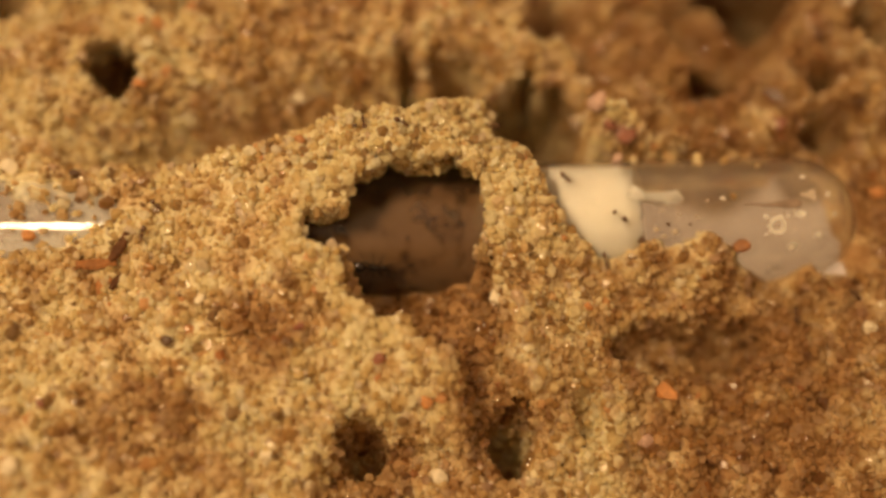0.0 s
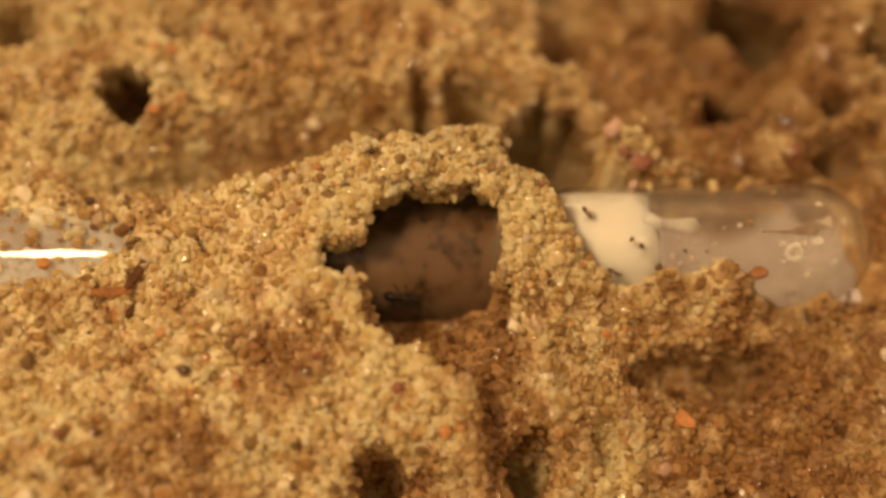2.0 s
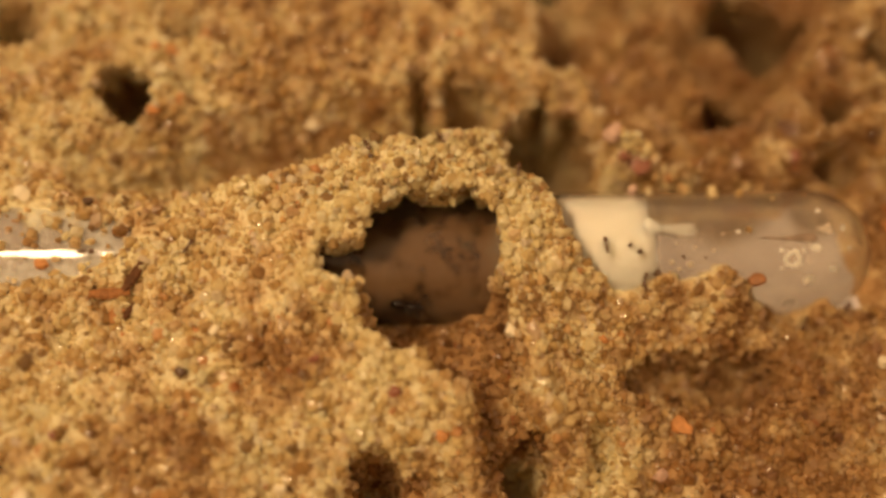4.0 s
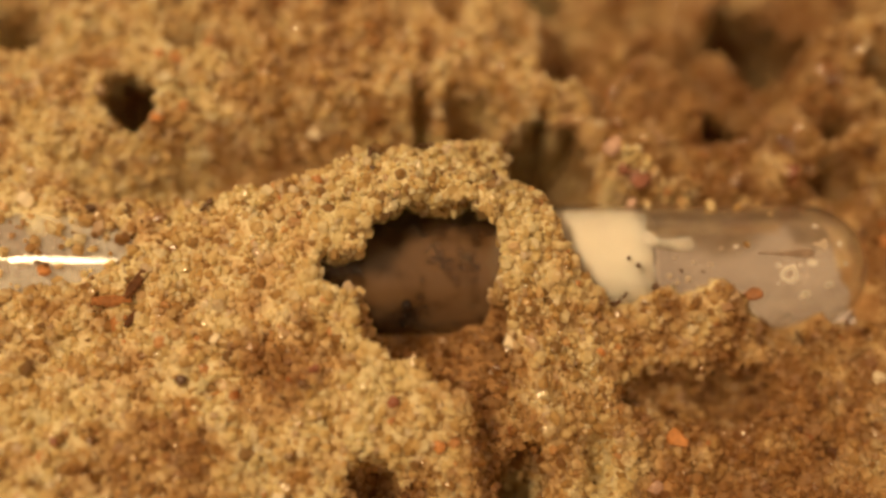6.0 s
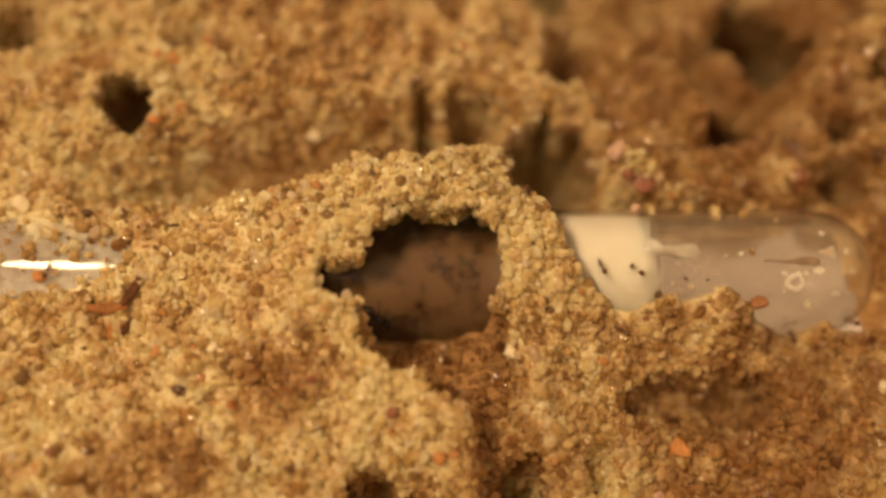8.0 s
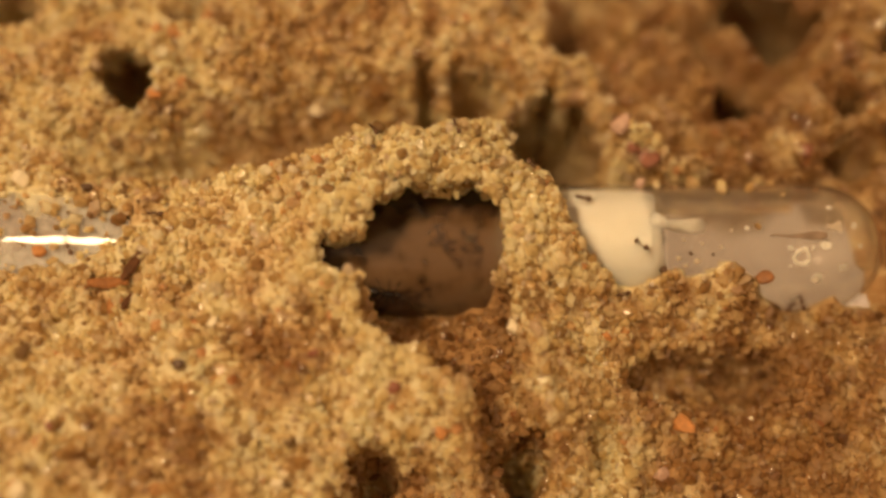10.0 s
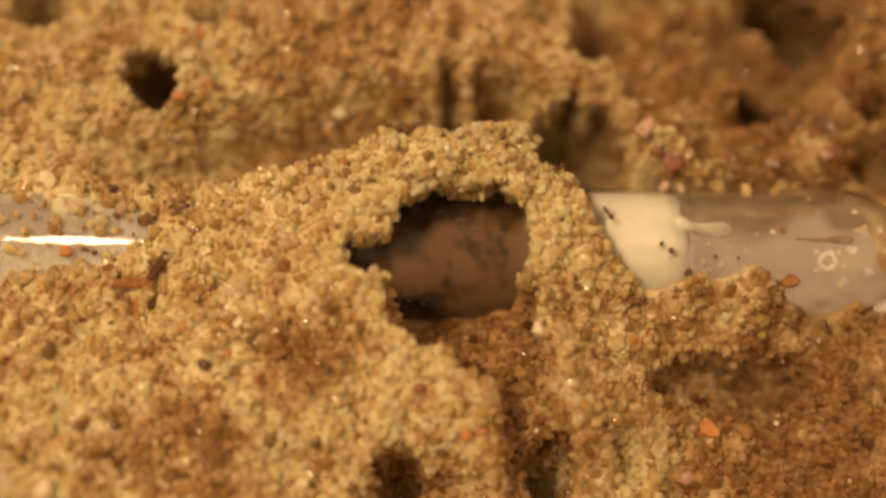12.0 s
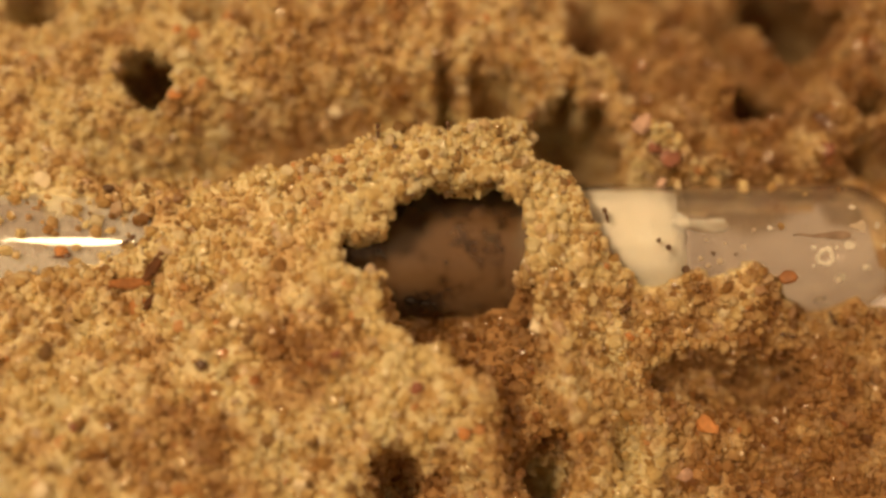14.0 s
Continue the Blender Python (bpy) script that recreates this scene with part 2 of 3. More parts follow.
def lump(h, x, y, cx, cy, r, up):
    return h + up * np.exp(-((x - cx) ** 2 + (y - cy) ** 2) / (r * r))


def relief(x, y):
    h = np.zeros(x.shape)
    cx, cy = np.clip(x, -70, 70), np.clip(y, -42, 56)
    for gy, row in HILLS.items():
        for n, up in enumerate(row):
            h += up * bell((cx - (n * 14 - 70)) / 14) * bell((cy - gy) / 14)
    for n, up in enumerate(HILLS[-42]):
        h += up * bell((cx - (n * 14 - 70)) / 14) * bell((cy + 56) / 14)
    for n, up in enumerate(HILLS[56]):
        h += up * bell((cx - (n * 14 - 70)) / 14) * bell((cy - 70) / 14)
    # the splines' outermost columns
    for gy, row in HILLS.items():
        h += row[0] * bell((cx + 84) / 14) * bell((cy - gy) / 14) + row[-1] * bell((cx - 84) / 14) * bell((cy - gy) / 14)
    wob = rough(x, y, 5.0, 3.1, 3)
    fine = rough(x, y, 2.2, 7.7, 2)
    clods = rough(x, y, 9.0, 1.9, 3)
    far = step(8, 24, x) * step(10, 20, y)
    right = step(18, 30, x)
    h += wob * (1.85 + 0.6 * right + 0.6 * far + 1.3 * step(16, 26, y)) + fine * (1.1 + 0.7 * step(16, 26, y)) + clods * 1.5 * far
    edge = wob * 0.9 + fine * 0.6
    h = carve(h, x, y, edge)
    h += rough(x, y, 4.0, 4.4, 2) * 2.6 * step(14, 20, x) * step(18, 26, y)
    return h, holes(x, y, edge, fine)


def holes(x, y, edge, fine):
    """Burrow mouths and pits whose far walls lean back under the crust: how far inside, the floor, and the lean, in millimetres."""
    mouth = np.maximum.reduce([oval(x, y, 0.7, -2.2, 7.3, 6.2), oval(x, y, 3.6, -9.5, 5.4, 6.6), oval(x, y, -5.6, -4.9, 3.4, 3.0),
                               oval(x, y, -3.2, -9.0, 4.8, 4.4), oval(x, y, -9.6, -4.4, 2.8, 1.9, -15)]) + edge * 0.5
    floor = -6.0 + 0.42 * np.clip(-6 - y, 0, 6) + 0.12 * np.abs(x - 3) + fine * 0.9
    floor = lump(floor, x, y, 6.0, -5.8, 3.6, 4.2)
    floor = lump(floor, x, y, -7.0, -8.0, 2.6, 3.6)
    yield mouth, floor, 7.0, False
    for cx, cy, rx, ry, turn, deep, lean in (
            # before the tube
            (34, -12.3, 7.5, 3.4, -4, -11, 1.2), (39.5, -10.6, 4.6, 2.4, 0, -15, 1.8), (25.6, -12.6, 2.2, 1.8, 0, -10, 1.2),
            (11.4, -24.2, 2.2, 3.4, 8, -20, 4.0), (20.5, -21.5, 1.8, 3.2, 10, -9, 1.0),
            (-6.2, -25.8, 2.7, 2.3, 0, -14, 2.8), (-2.6, -34, 3.8, 3.0, 0, -22, 2.0),
            # the slope behind
            (-41.0, 24.2, 3.3, 3.4, 0, -20, 7.0), (-1.7, 26.6, 1.5, 2.4, 0, -12, 2.5), (5.2, 26.6, 3.8, 2.0, 0, -12, 3.0),
            (-60.6, 38.6, 3.4, 2.8, 0, -7, 2.0), (-34.2, 33.6, 2.2, 1.8, 0, 2, 1.5),
            # beyond the tube
            (15.6, 20.2, 6.4, 5.4, 0, -24, 5.5), (15.0, 55, 4.2, 6.0, -30, -30, 5.0), (50.5, 47.5, 6.8, 7.5, 0, -45, 8.0),
            (42.4, 30.6, 4.6, 4.6, 0, -25, 4.0), (57.6, 26.6, 2.6, 1.8, 0, -12, 2.5), (57, 19.5, 3.0, 2.6, 0, -14, 1.5),
            (66, 34, 4.0, 2.4, 0, -12, 2.5), (70, 50, 5, 4, 0, -14, 4.0)):
        yield oval(x, y, cx, cy, rx, ry, turn) + edge * (0.25 if cy > 15 else 0.45), deep + fine * 0.4, lean, cy > 15


def carve(h, x, y, wob):
    """The dips, pits and clods round the mound, and the bare stretches of the tube."""
    # the mound's crown
    for cx, cy, r, up in ((1, 10.2, 6, 0.3), (-8, 9.5, 5, 0.4), (-22, 5, 6, 1.5), (12.5, 0.5, 3.5, 2.0), (12.5, 9.8, 4, -1.8), (7.5, 11, 3.6, -2.6), (-1.5, 13.0, 4.2, -2.0), (-7.8, 11.8, 2.2, 0.9), (2.2, 12.4, 2.0, 1.1), (7.5, 13.5, 3.0, -1.2), (15.6, 5.4, 3.0, 1.6)):
        h = lump(h, x, y, cx, cy, r, up)
    # the dip behind the mound
    h = dug(h, oval(x, y, -15, 18.6, 31, 5.8, 9) + wob, -3.5 + 0 * x, 2.4)
    h = dug(h, oval(x, y, 16.0, 16.2, 7.0, 6.4) + wob, -9.0 + 0 * x, 1.2)
    h = dug(h, oval(x, y, -29, 12.6, 16, 5.0, 6) + wob * 0.5, -2.0 + 0 * x, 1.6)
    # bare tube on both sides
    h = dug(h, oval(x, y, 39.5, 8.2, 23.5, 6.8, 1) + wob, -5.0 + 0 * x, 1.0)
    h = dug(h, oval(x, y, 24.5, 7.0, 8.8, 8.6) + wob * 0.6, -5.0 + 0 * x, 1.0)
    h = dug(h, oval(x, y, -58.5, 0.2, 19.5, 5.2, 2) + wob * 0.6, -0.5 + 0 * x, 1.0)
    # the gully and the pits before the burrow
    h = dug(h, oval(x, y, 8.2, -17.5, 2.9, 9.0, 10) + wob * 0.7, -3.0 + 0.3 * (y + 11), 1.2)
    h = dug(h, oval(x, y, 9.6, -25.5, 3.6, 5.0, 8) + wob * 0.7, -8.0 + 0 * x, 1.0)
    h = dug(h, oval(x, y, -1.5, -31.0, 10.0, 6.8, 4) + wob * 0.9, -7.0 + 0.8 * wob, 0.7)
    h = lump(h, x, y, 31, -6.5, 5, 1.6)
    h = lump(h, x, y, 31, -1.7, 4.5, 2.4)
    h = lump(h, x, y, 35.5, -1.9, 4.5, 1.6)
    h = lump(h, x, y, 38, -2.2, 3.5, 3.6)
    h = lump(h, x, y, 41, -1.0, 3.0, 2.2)
    h = lump(h, x, y, 14, -17, 4.5, 2.4)
    h = lump(h, x, y, 3.2, -18.4, 2.0, 2.2)
    # the slope behind
    h = dug(h, oval(x, y, -59, 36, 4, 2.6) + wob, 2 + 0 * x, 1.0)
    h = dug(h, oval(x, y, -34.5, 37, 2.4, 1.6) + wob, 5 + 0 * x, 1.0)
    # beyond the tube: a low shelf, a notched ridge, a hollow behind it and large clods
    share = step(15, 21, x) * step(15, 20, y)
    shelf = -2.2 + 2.4 * step(17, 25, y) + 3.0 * wob - 2.0 * step(40, 52, y)
    h = h + (shelf - h) * share
    h = dug(h, oval(x, y, 20.8, 43, 3.6, 11, -18) + wob, -9.0 + wob, 1.5)
    h = dug(h, oval(x, y, 46.5, 41.5, 9.0, 12.5, -12) + wob, -5.0 + 3 * wob, 2.0)
    h = dug(h, oval(x, y, 31.0, 51.0, 7.0, 4.0, 10) + wob, -7.0 + wob, 1.5)
    for cx, cy, r, up in ((40.4, 24.0, 2.6, -1.6), (36.5, 30, 2.4, 2.4), (33, 35.5, 2.6, 2.6), (28.5, 40.5, 3.2, 3.0), (46.5, 28.4, 2.4, 1.8), (53, 30.6, 3.0, 2.8),
                          (42.5, 42, 3.2, 5.0), (47.5, 47, 3.0, 4.5), (61, 38.5, 6.0, 9.5), (67.5, 33, 4.5, 4.0), (48.6, 18.6, 2.8, 4.2), (57.5, 21.5, 3.0, 4.0),
                          (63, 22, 3.2, 4.0), (61, 14.5, 3.2, 2.5), (19.6, 30.4, 2.6, 5.0), (23.5, 24.5, 3.0, 3.0), (25, 17.5, 3.2, 4.6), (30.5, 22, 3.0, 2.6), (37, 19, 3.2, 1.4),
                          (24, 47, 3.5, 3.0), (36, 46, 3.6, 4.0), (42, 55, 4.0, 5.0), (27, 57, 5.0, 4.0)):
        h = lump(h, x, y, cx, cy, r, up)
    return h


def to_axis(x, y, z):
    """Distance from the tube's axis and place along it, in millimetres."""
    p = np.stack([x, y, z], -1) - TUBE_A
    s = p @ AXIS
    return np.linalg.norm(p - s[..., None] * AXIS, axis=-1), s + TUBE_A[0]


def grid_lines(lo, hi, fine, far_lo, far_hi):
    out = list(np.arange(lo, hi + 1e-6, fine))
    return np.array([*np.linspace(far_lo, lo - 4, 12), *out, *np.linspace(hi + 4, far_hi, 12)])


def eased(v):
    """The mean over the neighbours on the grid."""
    for _ in range(4):
        for axis in (0, 1):
            v = 0.5 * v + 0.25 * (np.roll(v, 1, axis) + np.roll(v, -1, axis))
    return v


GX, GY = grid_lines(-76, 78, 0.8, -150, 150), grid_lines(-46, 70, 0.8, -140, 160)
XX, YY = np.meshgrid(GX, GY)
COVER, PITS = relief(XX, YY)
ZZ, BACK_X, BACK_Y = COVER.copy(), 0 * XX, 0 * YY
for inside, floor, lean, wide in PITS:
    ZZ = dug(ZZ, inside, floor, 0.8)
    up, along = (eased(v) for v in np.gradient(inside, GY, GX))
    lean = lean * step(1.0, 5.0, COVER - ZZ) * np.exp(-np.clip(inside, 0, 9) / 2.0) * step(-3.0, -1.0, inside) * np.maximum(step(-0.1, 0.5, -up), step(-0.1, 0.5, -along) if wide else 0)
    BACK_X, BACK_Y = BACK_X - lean * np.clip(along, -1, 1), BACK_Y - lean * np.clip(up, -1, 1)
XX, YY = XX + BACK_X, YY + BACK_Y


def build_sand():
    ny, nx = XX.shape
    verts = np.stack([XX, YY, ZZ - 0.06], -1).reshape(-1, 3)
    away, along = to_axis(*verts.T)
    inside = (away < TUBE_R - 0.4) & (along < TUBE_END - 2)
    n = np.arange(ny * nx).reshape(ny, nx)
    quads = np.stack([n[:-1, :-1], n[:-1, 1:], n[1:, 1:], n[1:, :-1]], -1).reshape(-1, 4)
    quads = quads[~inside[quads].all(1)]
    me = bpy.data.meshes.new("ground")
    me.from_pydata((verts * MM).tolist(), [], quads.tolist())
    me.polygons.foreach_set("use_smooth", [True] * len(me.polygons))
    me.materials.append(BED)
    return tagged(new("ground", me), "heaped coarse yellow-brown sand bed", "sand", kind="structure")


def grain_shape(seed, subdiv):
    """One angular, worn grain about one unit across, off centre and faceted."""
    r = random.Random(seed)
    bm = bmesh.new()
    bmesh.ops.create_icosphere(bm, subdivisions=subdiv, radius=0.5)
    cuts = [(Vector((r.gauss(0, 1), r.gauss(0, 1), r.gauss(0, 1))).normalized(), r.uniform(0.22, 0.40)) for _ in range(9)]
    sx, sy, sz = r.uniform(1.15, 1.5), r.uniform(1.0, 1.25), r.uniform(0.85, 1.15)
    for v in bm.verts:
        for way, reach in cuts:
            over = v.co.dot(way) - reach
            if over > 0:
                v.co -= way * over * 0.97
        v.co = Vector((v.co.x * sx, v.co.y * sy, v.co.z * sz)) * (1 + 0.1 * noise.noise(v.co * 4 + Vector((seed, 0, 0))))
    bmesh.ops.triangulate(bm, faces=bm.faces)
    bm.verts.index_update()
    vs = np.array([v.co[:] for v in bm.verts])
    fs = np.array([[v.index for v in f.verts] for f in bm.faces])
    bm.free()
    return vs, fs


def crystal_shape(seed, corners=14):
    """One blunt angular grain about one unit across: the hull of a few uneven corners."""
    r = random.Random(seed)
    bm = bmesh.new()
    sx, sy, sz = r.uniform(1.1, 1.5), r.uniform(0.95, 1.2), r.uniform(0.8, 1.05)
    for n in range(corners):
        z = 1 - 2 * (n + 0.5) / corners
        a = 2.39996 * n + r.uniform(-0.35, 0.35)
        reach = 0.53 * r.uniform(0.74, 1.12)
        k = math.sqrt(1 - z * z)
        bm.verts.new((sx * reach * k * math.cos(a), sy * reach * k * math.sin(a), sz * reach * z))
    bmesh.ops.convex_hull(bm, input=bm.verts)
    bmesh.ops.delete(bm, geom=[v for v in bm.verts if not v.link_faces], context="VERTS")
    bmesh.ops.triangulate(bm, faces=bm.faces)
    bm.verts.index_update()
    vs = np.array([v.co[:] for v in bm.verts])
    fs = np.array([[v.index for v in f.verts] for f in bm.faces])
    bm.free()
    return vs, fs


def turns(rng, count):
    q = rng.normal(size=(count, 4))
    q /= np.linalg.norm(q, axis=1, keepdims=True)
    w, x, y, z = q.T
    return np.stack([1 - 2 * (y * y + z * z), 2 * (x * y - w * z), 2 * (x * z + w * y), 2 * (x * y + w * z), 1 - 2 * (x * x + z * z),
                     2 * (y * z - w * x), 2 * (x * z - w * y), 2 * (y * z + w * x), 1 - 2 * (x * x + y * y)], -1).reshape(-1, 3, 3)


def scatter(rng, count, x0, x1, y0, y1):
    """Places spread evenly over the sand's true area inside a stretch of the plan, in millimetres, with the way up there."""
    ix, iy = (GX[:-1] >= x0) & (GX[1:] <= x1), (GY[:-1] >= y0) & (GY[1:] <= y1)
    p = np.stack([XX, YY, ZZ], -1)
    a, b, c, d = p[:-1, :-1][iy][:, ix], p[:-1, 1:][iy][:, ix], p[1:, :-1][iy][:, ix], p[1:, 1:][iy][:, ix]
    a, b, c, d = (v.reshape(-1, 3) for v in (a, b, c, d))
    normal = np.cross(b - a, c - a)
    area = np.linalg.norm(normal, axis=1)
    pick = rng.choice(len(a), count, p=area / area.sum())
    u, v = rng.random((2, count, 1))
    return a[pick] + u * (b - a)[pick] + v * (c - a)[pick] + u * v * (a + d - b - c)[pick], normal[pick] / area[pick][:, None]


def big_mesh(name, places, sizes, shapes, material, rng, smooth=False):
    """All grains of one stretch in one mesh."""
    verts, faces, base = [], [], 0
    kind = rng.integers(0, len(shapes), len(places))
    for k, (vs, fs) in enumerate(shapes):
        sel = kind == k
        m = int(sel.sum())
        rot = turns(rng, m) * sizes[sel][:, None, None]
        pts = np.einsum("nij,vj->nvi", rot, vs) + places[sel][:, None, :]
        verts.append(pts.reshape(-1, 3))
        faces.append((fs[None] + (np.arange(m) * len(vs))[:, None, None]).reshape(-1, 3) + base)
        base += m * len(vs)
    verts, faces = np.concatenate(verts) * MM, np.concatenate(faces)
    me = bpy.data.meshes.new(name)
    me.vertices.add(len(verts))
    me.vertices.foreach_set("co", verts.ravel())
    me.loops.add(faces.size)
    me.loops.foreach_set("vertex_index", faces.ravel().astype(np.int32))
    me.polygons.add(len(faces))
    me.polygons.foreach_set("loop_start", np.arange(0, faces.size, 3, dtype=np.int32))
    me.polygons.foreach_set("use_smooth", np.full(len(faces), smooth))
    me.update(calc_edges=True)
    me.materials.append(material)
    return new(name, me)


def clear_of_tube(places, sizes):
    away, along = to_axis(*places.T)
    return (away > TUBE_R + 0.35 * sizes) | (along > TUBE_END + 1)


def grain_sizes(rng, count):
    return np.clip(rng.lognormal(0.02, 0.42, count), 0.42, 2.1)


# ---- the glass tube ----
def tube_frame():
    x = Vector(AXIS)
    y = Vector((0, 0, 1)).cross(x).normalized()
    z = x.cross(y)
    m = Matrix((x, y, z)).transposed().to_4x4()
    m.translation = Vector(TUBE_A + AXIS * (0 - TUBE_A[0])) * MM
    return m


def cap(x, r, k):
    return [(x + r * math.sin(math.pi / 2 * i / k), r * math.cos(math.pi / 2 * i / k)) for i in range(k + 1)]


def ring_shape(seed, steps=18):
    """The uneven rim of a dried drop, about one unit across."""
    r = random.Random(seed)
    vs, fs = [], []
    for n in range(steps):
        a = 2 * math.pi * n / steps
        reach, wide = 0.36 * r.uniform(0.85, 1.15), r.uniform(0.05, 0.16)
        for k in range(4):
            b = math.pi / 2 * k
            vs.append(((reach + wide * math.cos(b)) * math.cos(a), (reach + wide * math.cos(b)) * math.sin(a), 0.22 * math.sin(b)))
        for k in range(4):
            fs.append((n * 4 + k, n * 4 + (k + 1) % 4, (n + 1) % steps * 4 + (k + 1) % 4, (n + 1) % steps * 4 + k))
    return np.array(vs), np.array(fs)


def film_patch(start, end, angle, reach, seed, steps=16):
    """A thin ragged film on the tube between two places along it, tapering to its start; angles in degrees from the top."""
    bm = bmesh.new()
    rows = []
    for n in range(steps + 1):
        u = n / steps
        half = reach * (0.12 + 0.88 * u ** 1.5) * (1 if u < 0.8 else 0.4 + 3 * (1 - u)) * (0.75 + 0.5 * (0.5 + noise.noise(Vector((u * 5, seed, 0)))))
        row = []
        for k in range(5):
            a = radians(angle + half * 0.5 * (k - 2) + 2.0 * noise.noise(Vector((u * 4, seed + 9, 0))))
            r = TUBE_R + (0.02 if k in (0, 4) else 0.06)
            row.append(bm.verts.new(Vector((start + (end - start) * u, math.sin(a) * r, math.cos(a) * r)) * MM))
        rows.append(row)
    for p, q in zip(rows, rows[1:]):
        for k in range(4):
            bm.faces.new((p[k], q[k], q[k + 1], p[k + 1]))
    bmesh.ops.recalc_face_normals(bm, faces=bm.faces)
    return bm


def build_tube():
    tube = tagged(new("test_tube"), "half-buried clear glass test tube with rounded end", "test tube")
    tube.matrix_world = tube_frame()
    outer = cap(TUBE_END - TUBE_R, TUBE_R, 14)
    inner = cap(TUBE_END - TUBE_R, TUBE_R - 0.55, 14)
    outer[-1], inner[-1] = (outer[-1][0], 0), (inner[-1][0], 0)
    rings = [-99.9, -98, -90, -70, -50, -30, -10, 10, 30, 40, 45, 48]
    profile = [(-100, TUBE_R - 0.55), (-100, TUBE_R)] + [(x, TUBE_R) for x in rings] + outer
    bm = lathe(profile, 64)
    glass = part("glass", bm, GLASS, tube, "clear dusty glass")
    shells = [glass]
    bore = TUBE_R - 0.55
    for name, xs, tail, material, label in (("inner_wall", (-100, -99.9, -80, -60, -40, -30), [], MISTED, "misted inner wall"),
                                            ("soiled_shaded_wall", (-30, -20, -10, 0, 5, 9.5), [], SOILED_SHADED, "brown-stained inner wall with the burrow's shade painted in"),
                                            ("clear_wall", (9.5, 16, 20, 24, 28.5), [], CLEAR, "clear inner wall round the plug"),
                                            ("fogged_end", (28.5, 32, 36, 40, 45, 48), inner, FOGGED, "fogged inner wall")):
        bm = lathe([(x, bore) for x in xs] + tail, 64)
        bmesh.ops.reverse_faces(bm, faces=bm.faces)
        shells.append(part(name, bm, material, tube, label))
    for ob in shells:
        ob.visible_shadow = False
    # dried drops on the glass of the water end; the second stands in for a glint
    frame_in = tube.matrix_world.inverted()
    for n, (x, y, z, size) in enumerate(((45.4, 0.7, 2.9, 2.6), (47.5, -0.9, 0.7, 1.2), (46.1, -1.8, -3.0, 1.7), (50.7, 0.2, 1.6, 0.9), (52.2, 4.8, 3.9, 1.0),
                                         (49.4, 6.7, 4.9, 0.8), (44.0, 1.5, 3.7, 0.7), (48.5, 2.2, 3.4, 1.1), (53.0, 2.5, 2.6, 0.7), (38.5, 3.5, 4.9, 0.7))):
        if size > 1.5:
            vs, fs = ring_shape(60 + n)
        else:
            vs, fs = grain_shape(60 + n, 2)
        spot = bpy.data.meshes.new("spot")
        spot.from_pydata((vs * size * MM).tolist(), [], fs.tolist())
        spot.materials.append(RESIDUE)
        ob = tagged(new("spot", spot), "chalky dried water spot, one as a glint")
        ob.parent = tube
        out = frame_in @ (Vector((x, y, z)) * MM)
        flat = Vector((max(0.0, out.x - (TUBE_END - TUBE_R) * MM), out.y, out.z))
        ob.matrix_local = Matrix.Translation(out) @ flat.to_track_quat("Z", "Y").to_matrix().to_4x4() @ Matrix.Diagonal((1, 1, 0.15, 1))
    part("stain", film_patch(41.0, 48.2, -21, 5, 3), STAIN, tube, "dark brown arrow-shaped stain")
    part("residue", film_patch(48.2, 50.2, -13, 7, 7), DUST, tube, "pale flaky residue")
    # crumbs on the glass; the largest pale one, at 46.9, is a painted glint
    for n, (along, angle, size, material) in enumerate(((30.3, -24, 0.5, DUST), (31.1, -35, 0.6, UMBER), (32.6, -27, 0.5, DUST), (33.9, -36, 0.4, UMBER),
                                                        (34.9, -30, 0.4, DUST), (32.0, -42, 0.8, DUST), (36.3, -16, 0.4, DUST), (46.9, -58, 0.9, RESIDUE),
                                                        (29.7, -39, 0.7, DUST), (30.6, -45, 0.6, DUST), (43.6, -46, 0.35, RESIDUE), (46.3, -31, 0.5, RESIDUE))):
        vs, fs = grain_shape(80 + n, 2)
        bit = bpy.data.meshes.new("crumb")
        bit.from_pydata((vs * size * MM).tolist(), [], fs.tolist())
        bit.materials.append(material)
        ob = tagged(new("crumb", bit), "tiny crumb stuck to the glass, one as a glint")
        ob.parent = tube
        a = radians(angle)
        ob.matrix_local = Matrix.Translation(Vector((along, math.sin(a) * TUBE_R, math.cos(a) * TUBE_R)) * MM) @ pose(0, 0, 0, -angle) @ Matrix.Diagonal((1, 1, 0.5, 1))
    return tube


def build_cotton():
    full = TUBE_R - 0.62
    bm = lathe([(8, 0), (8, full - 0.4), (10, full), (14, full), (18, full), (22, full), (26, full), (27.8, full - 0.2), (28.4, 5.6), (28.6, 3.0), (28.6, 0)], 48)
    for v in bm.verts:
        p = v.co * 1000
        if v.co.x > 0.0245:
            v.co.x += noise.noise(p * 0.35) * 0.0016
            v.co.x -= 0.07 * (0.77 * v.co.y + 0.64 * v.co.z)
        v.co *= 1 + 0.006 * noise.noise(p * 1.3)
    cotton = part("cotton_plug", bm, COTTON)
    cotton.matrix_world = tube_frame()
    bm = lathe([(26.0, 0), (26.3, 1.5), (27.6, 1.3), (29.0, 0.7), (30.5, 0.75), (32.0, 1.0), (33.3, 0.8), (34.0, 0)], 16)
    for v in bm.verts:
        p = v.co * 1000
        v.co += Vector((0, noise.noise(p * 0.9), noise.noise(p * 0.9 + Vector((9, 0, 0))))) * 0.0006
    wisp = part("wisp", bm, COTTON, cotton, "loose cream tuft of cotton")
    wisp.location = (0, -0.0005, 0.0066)
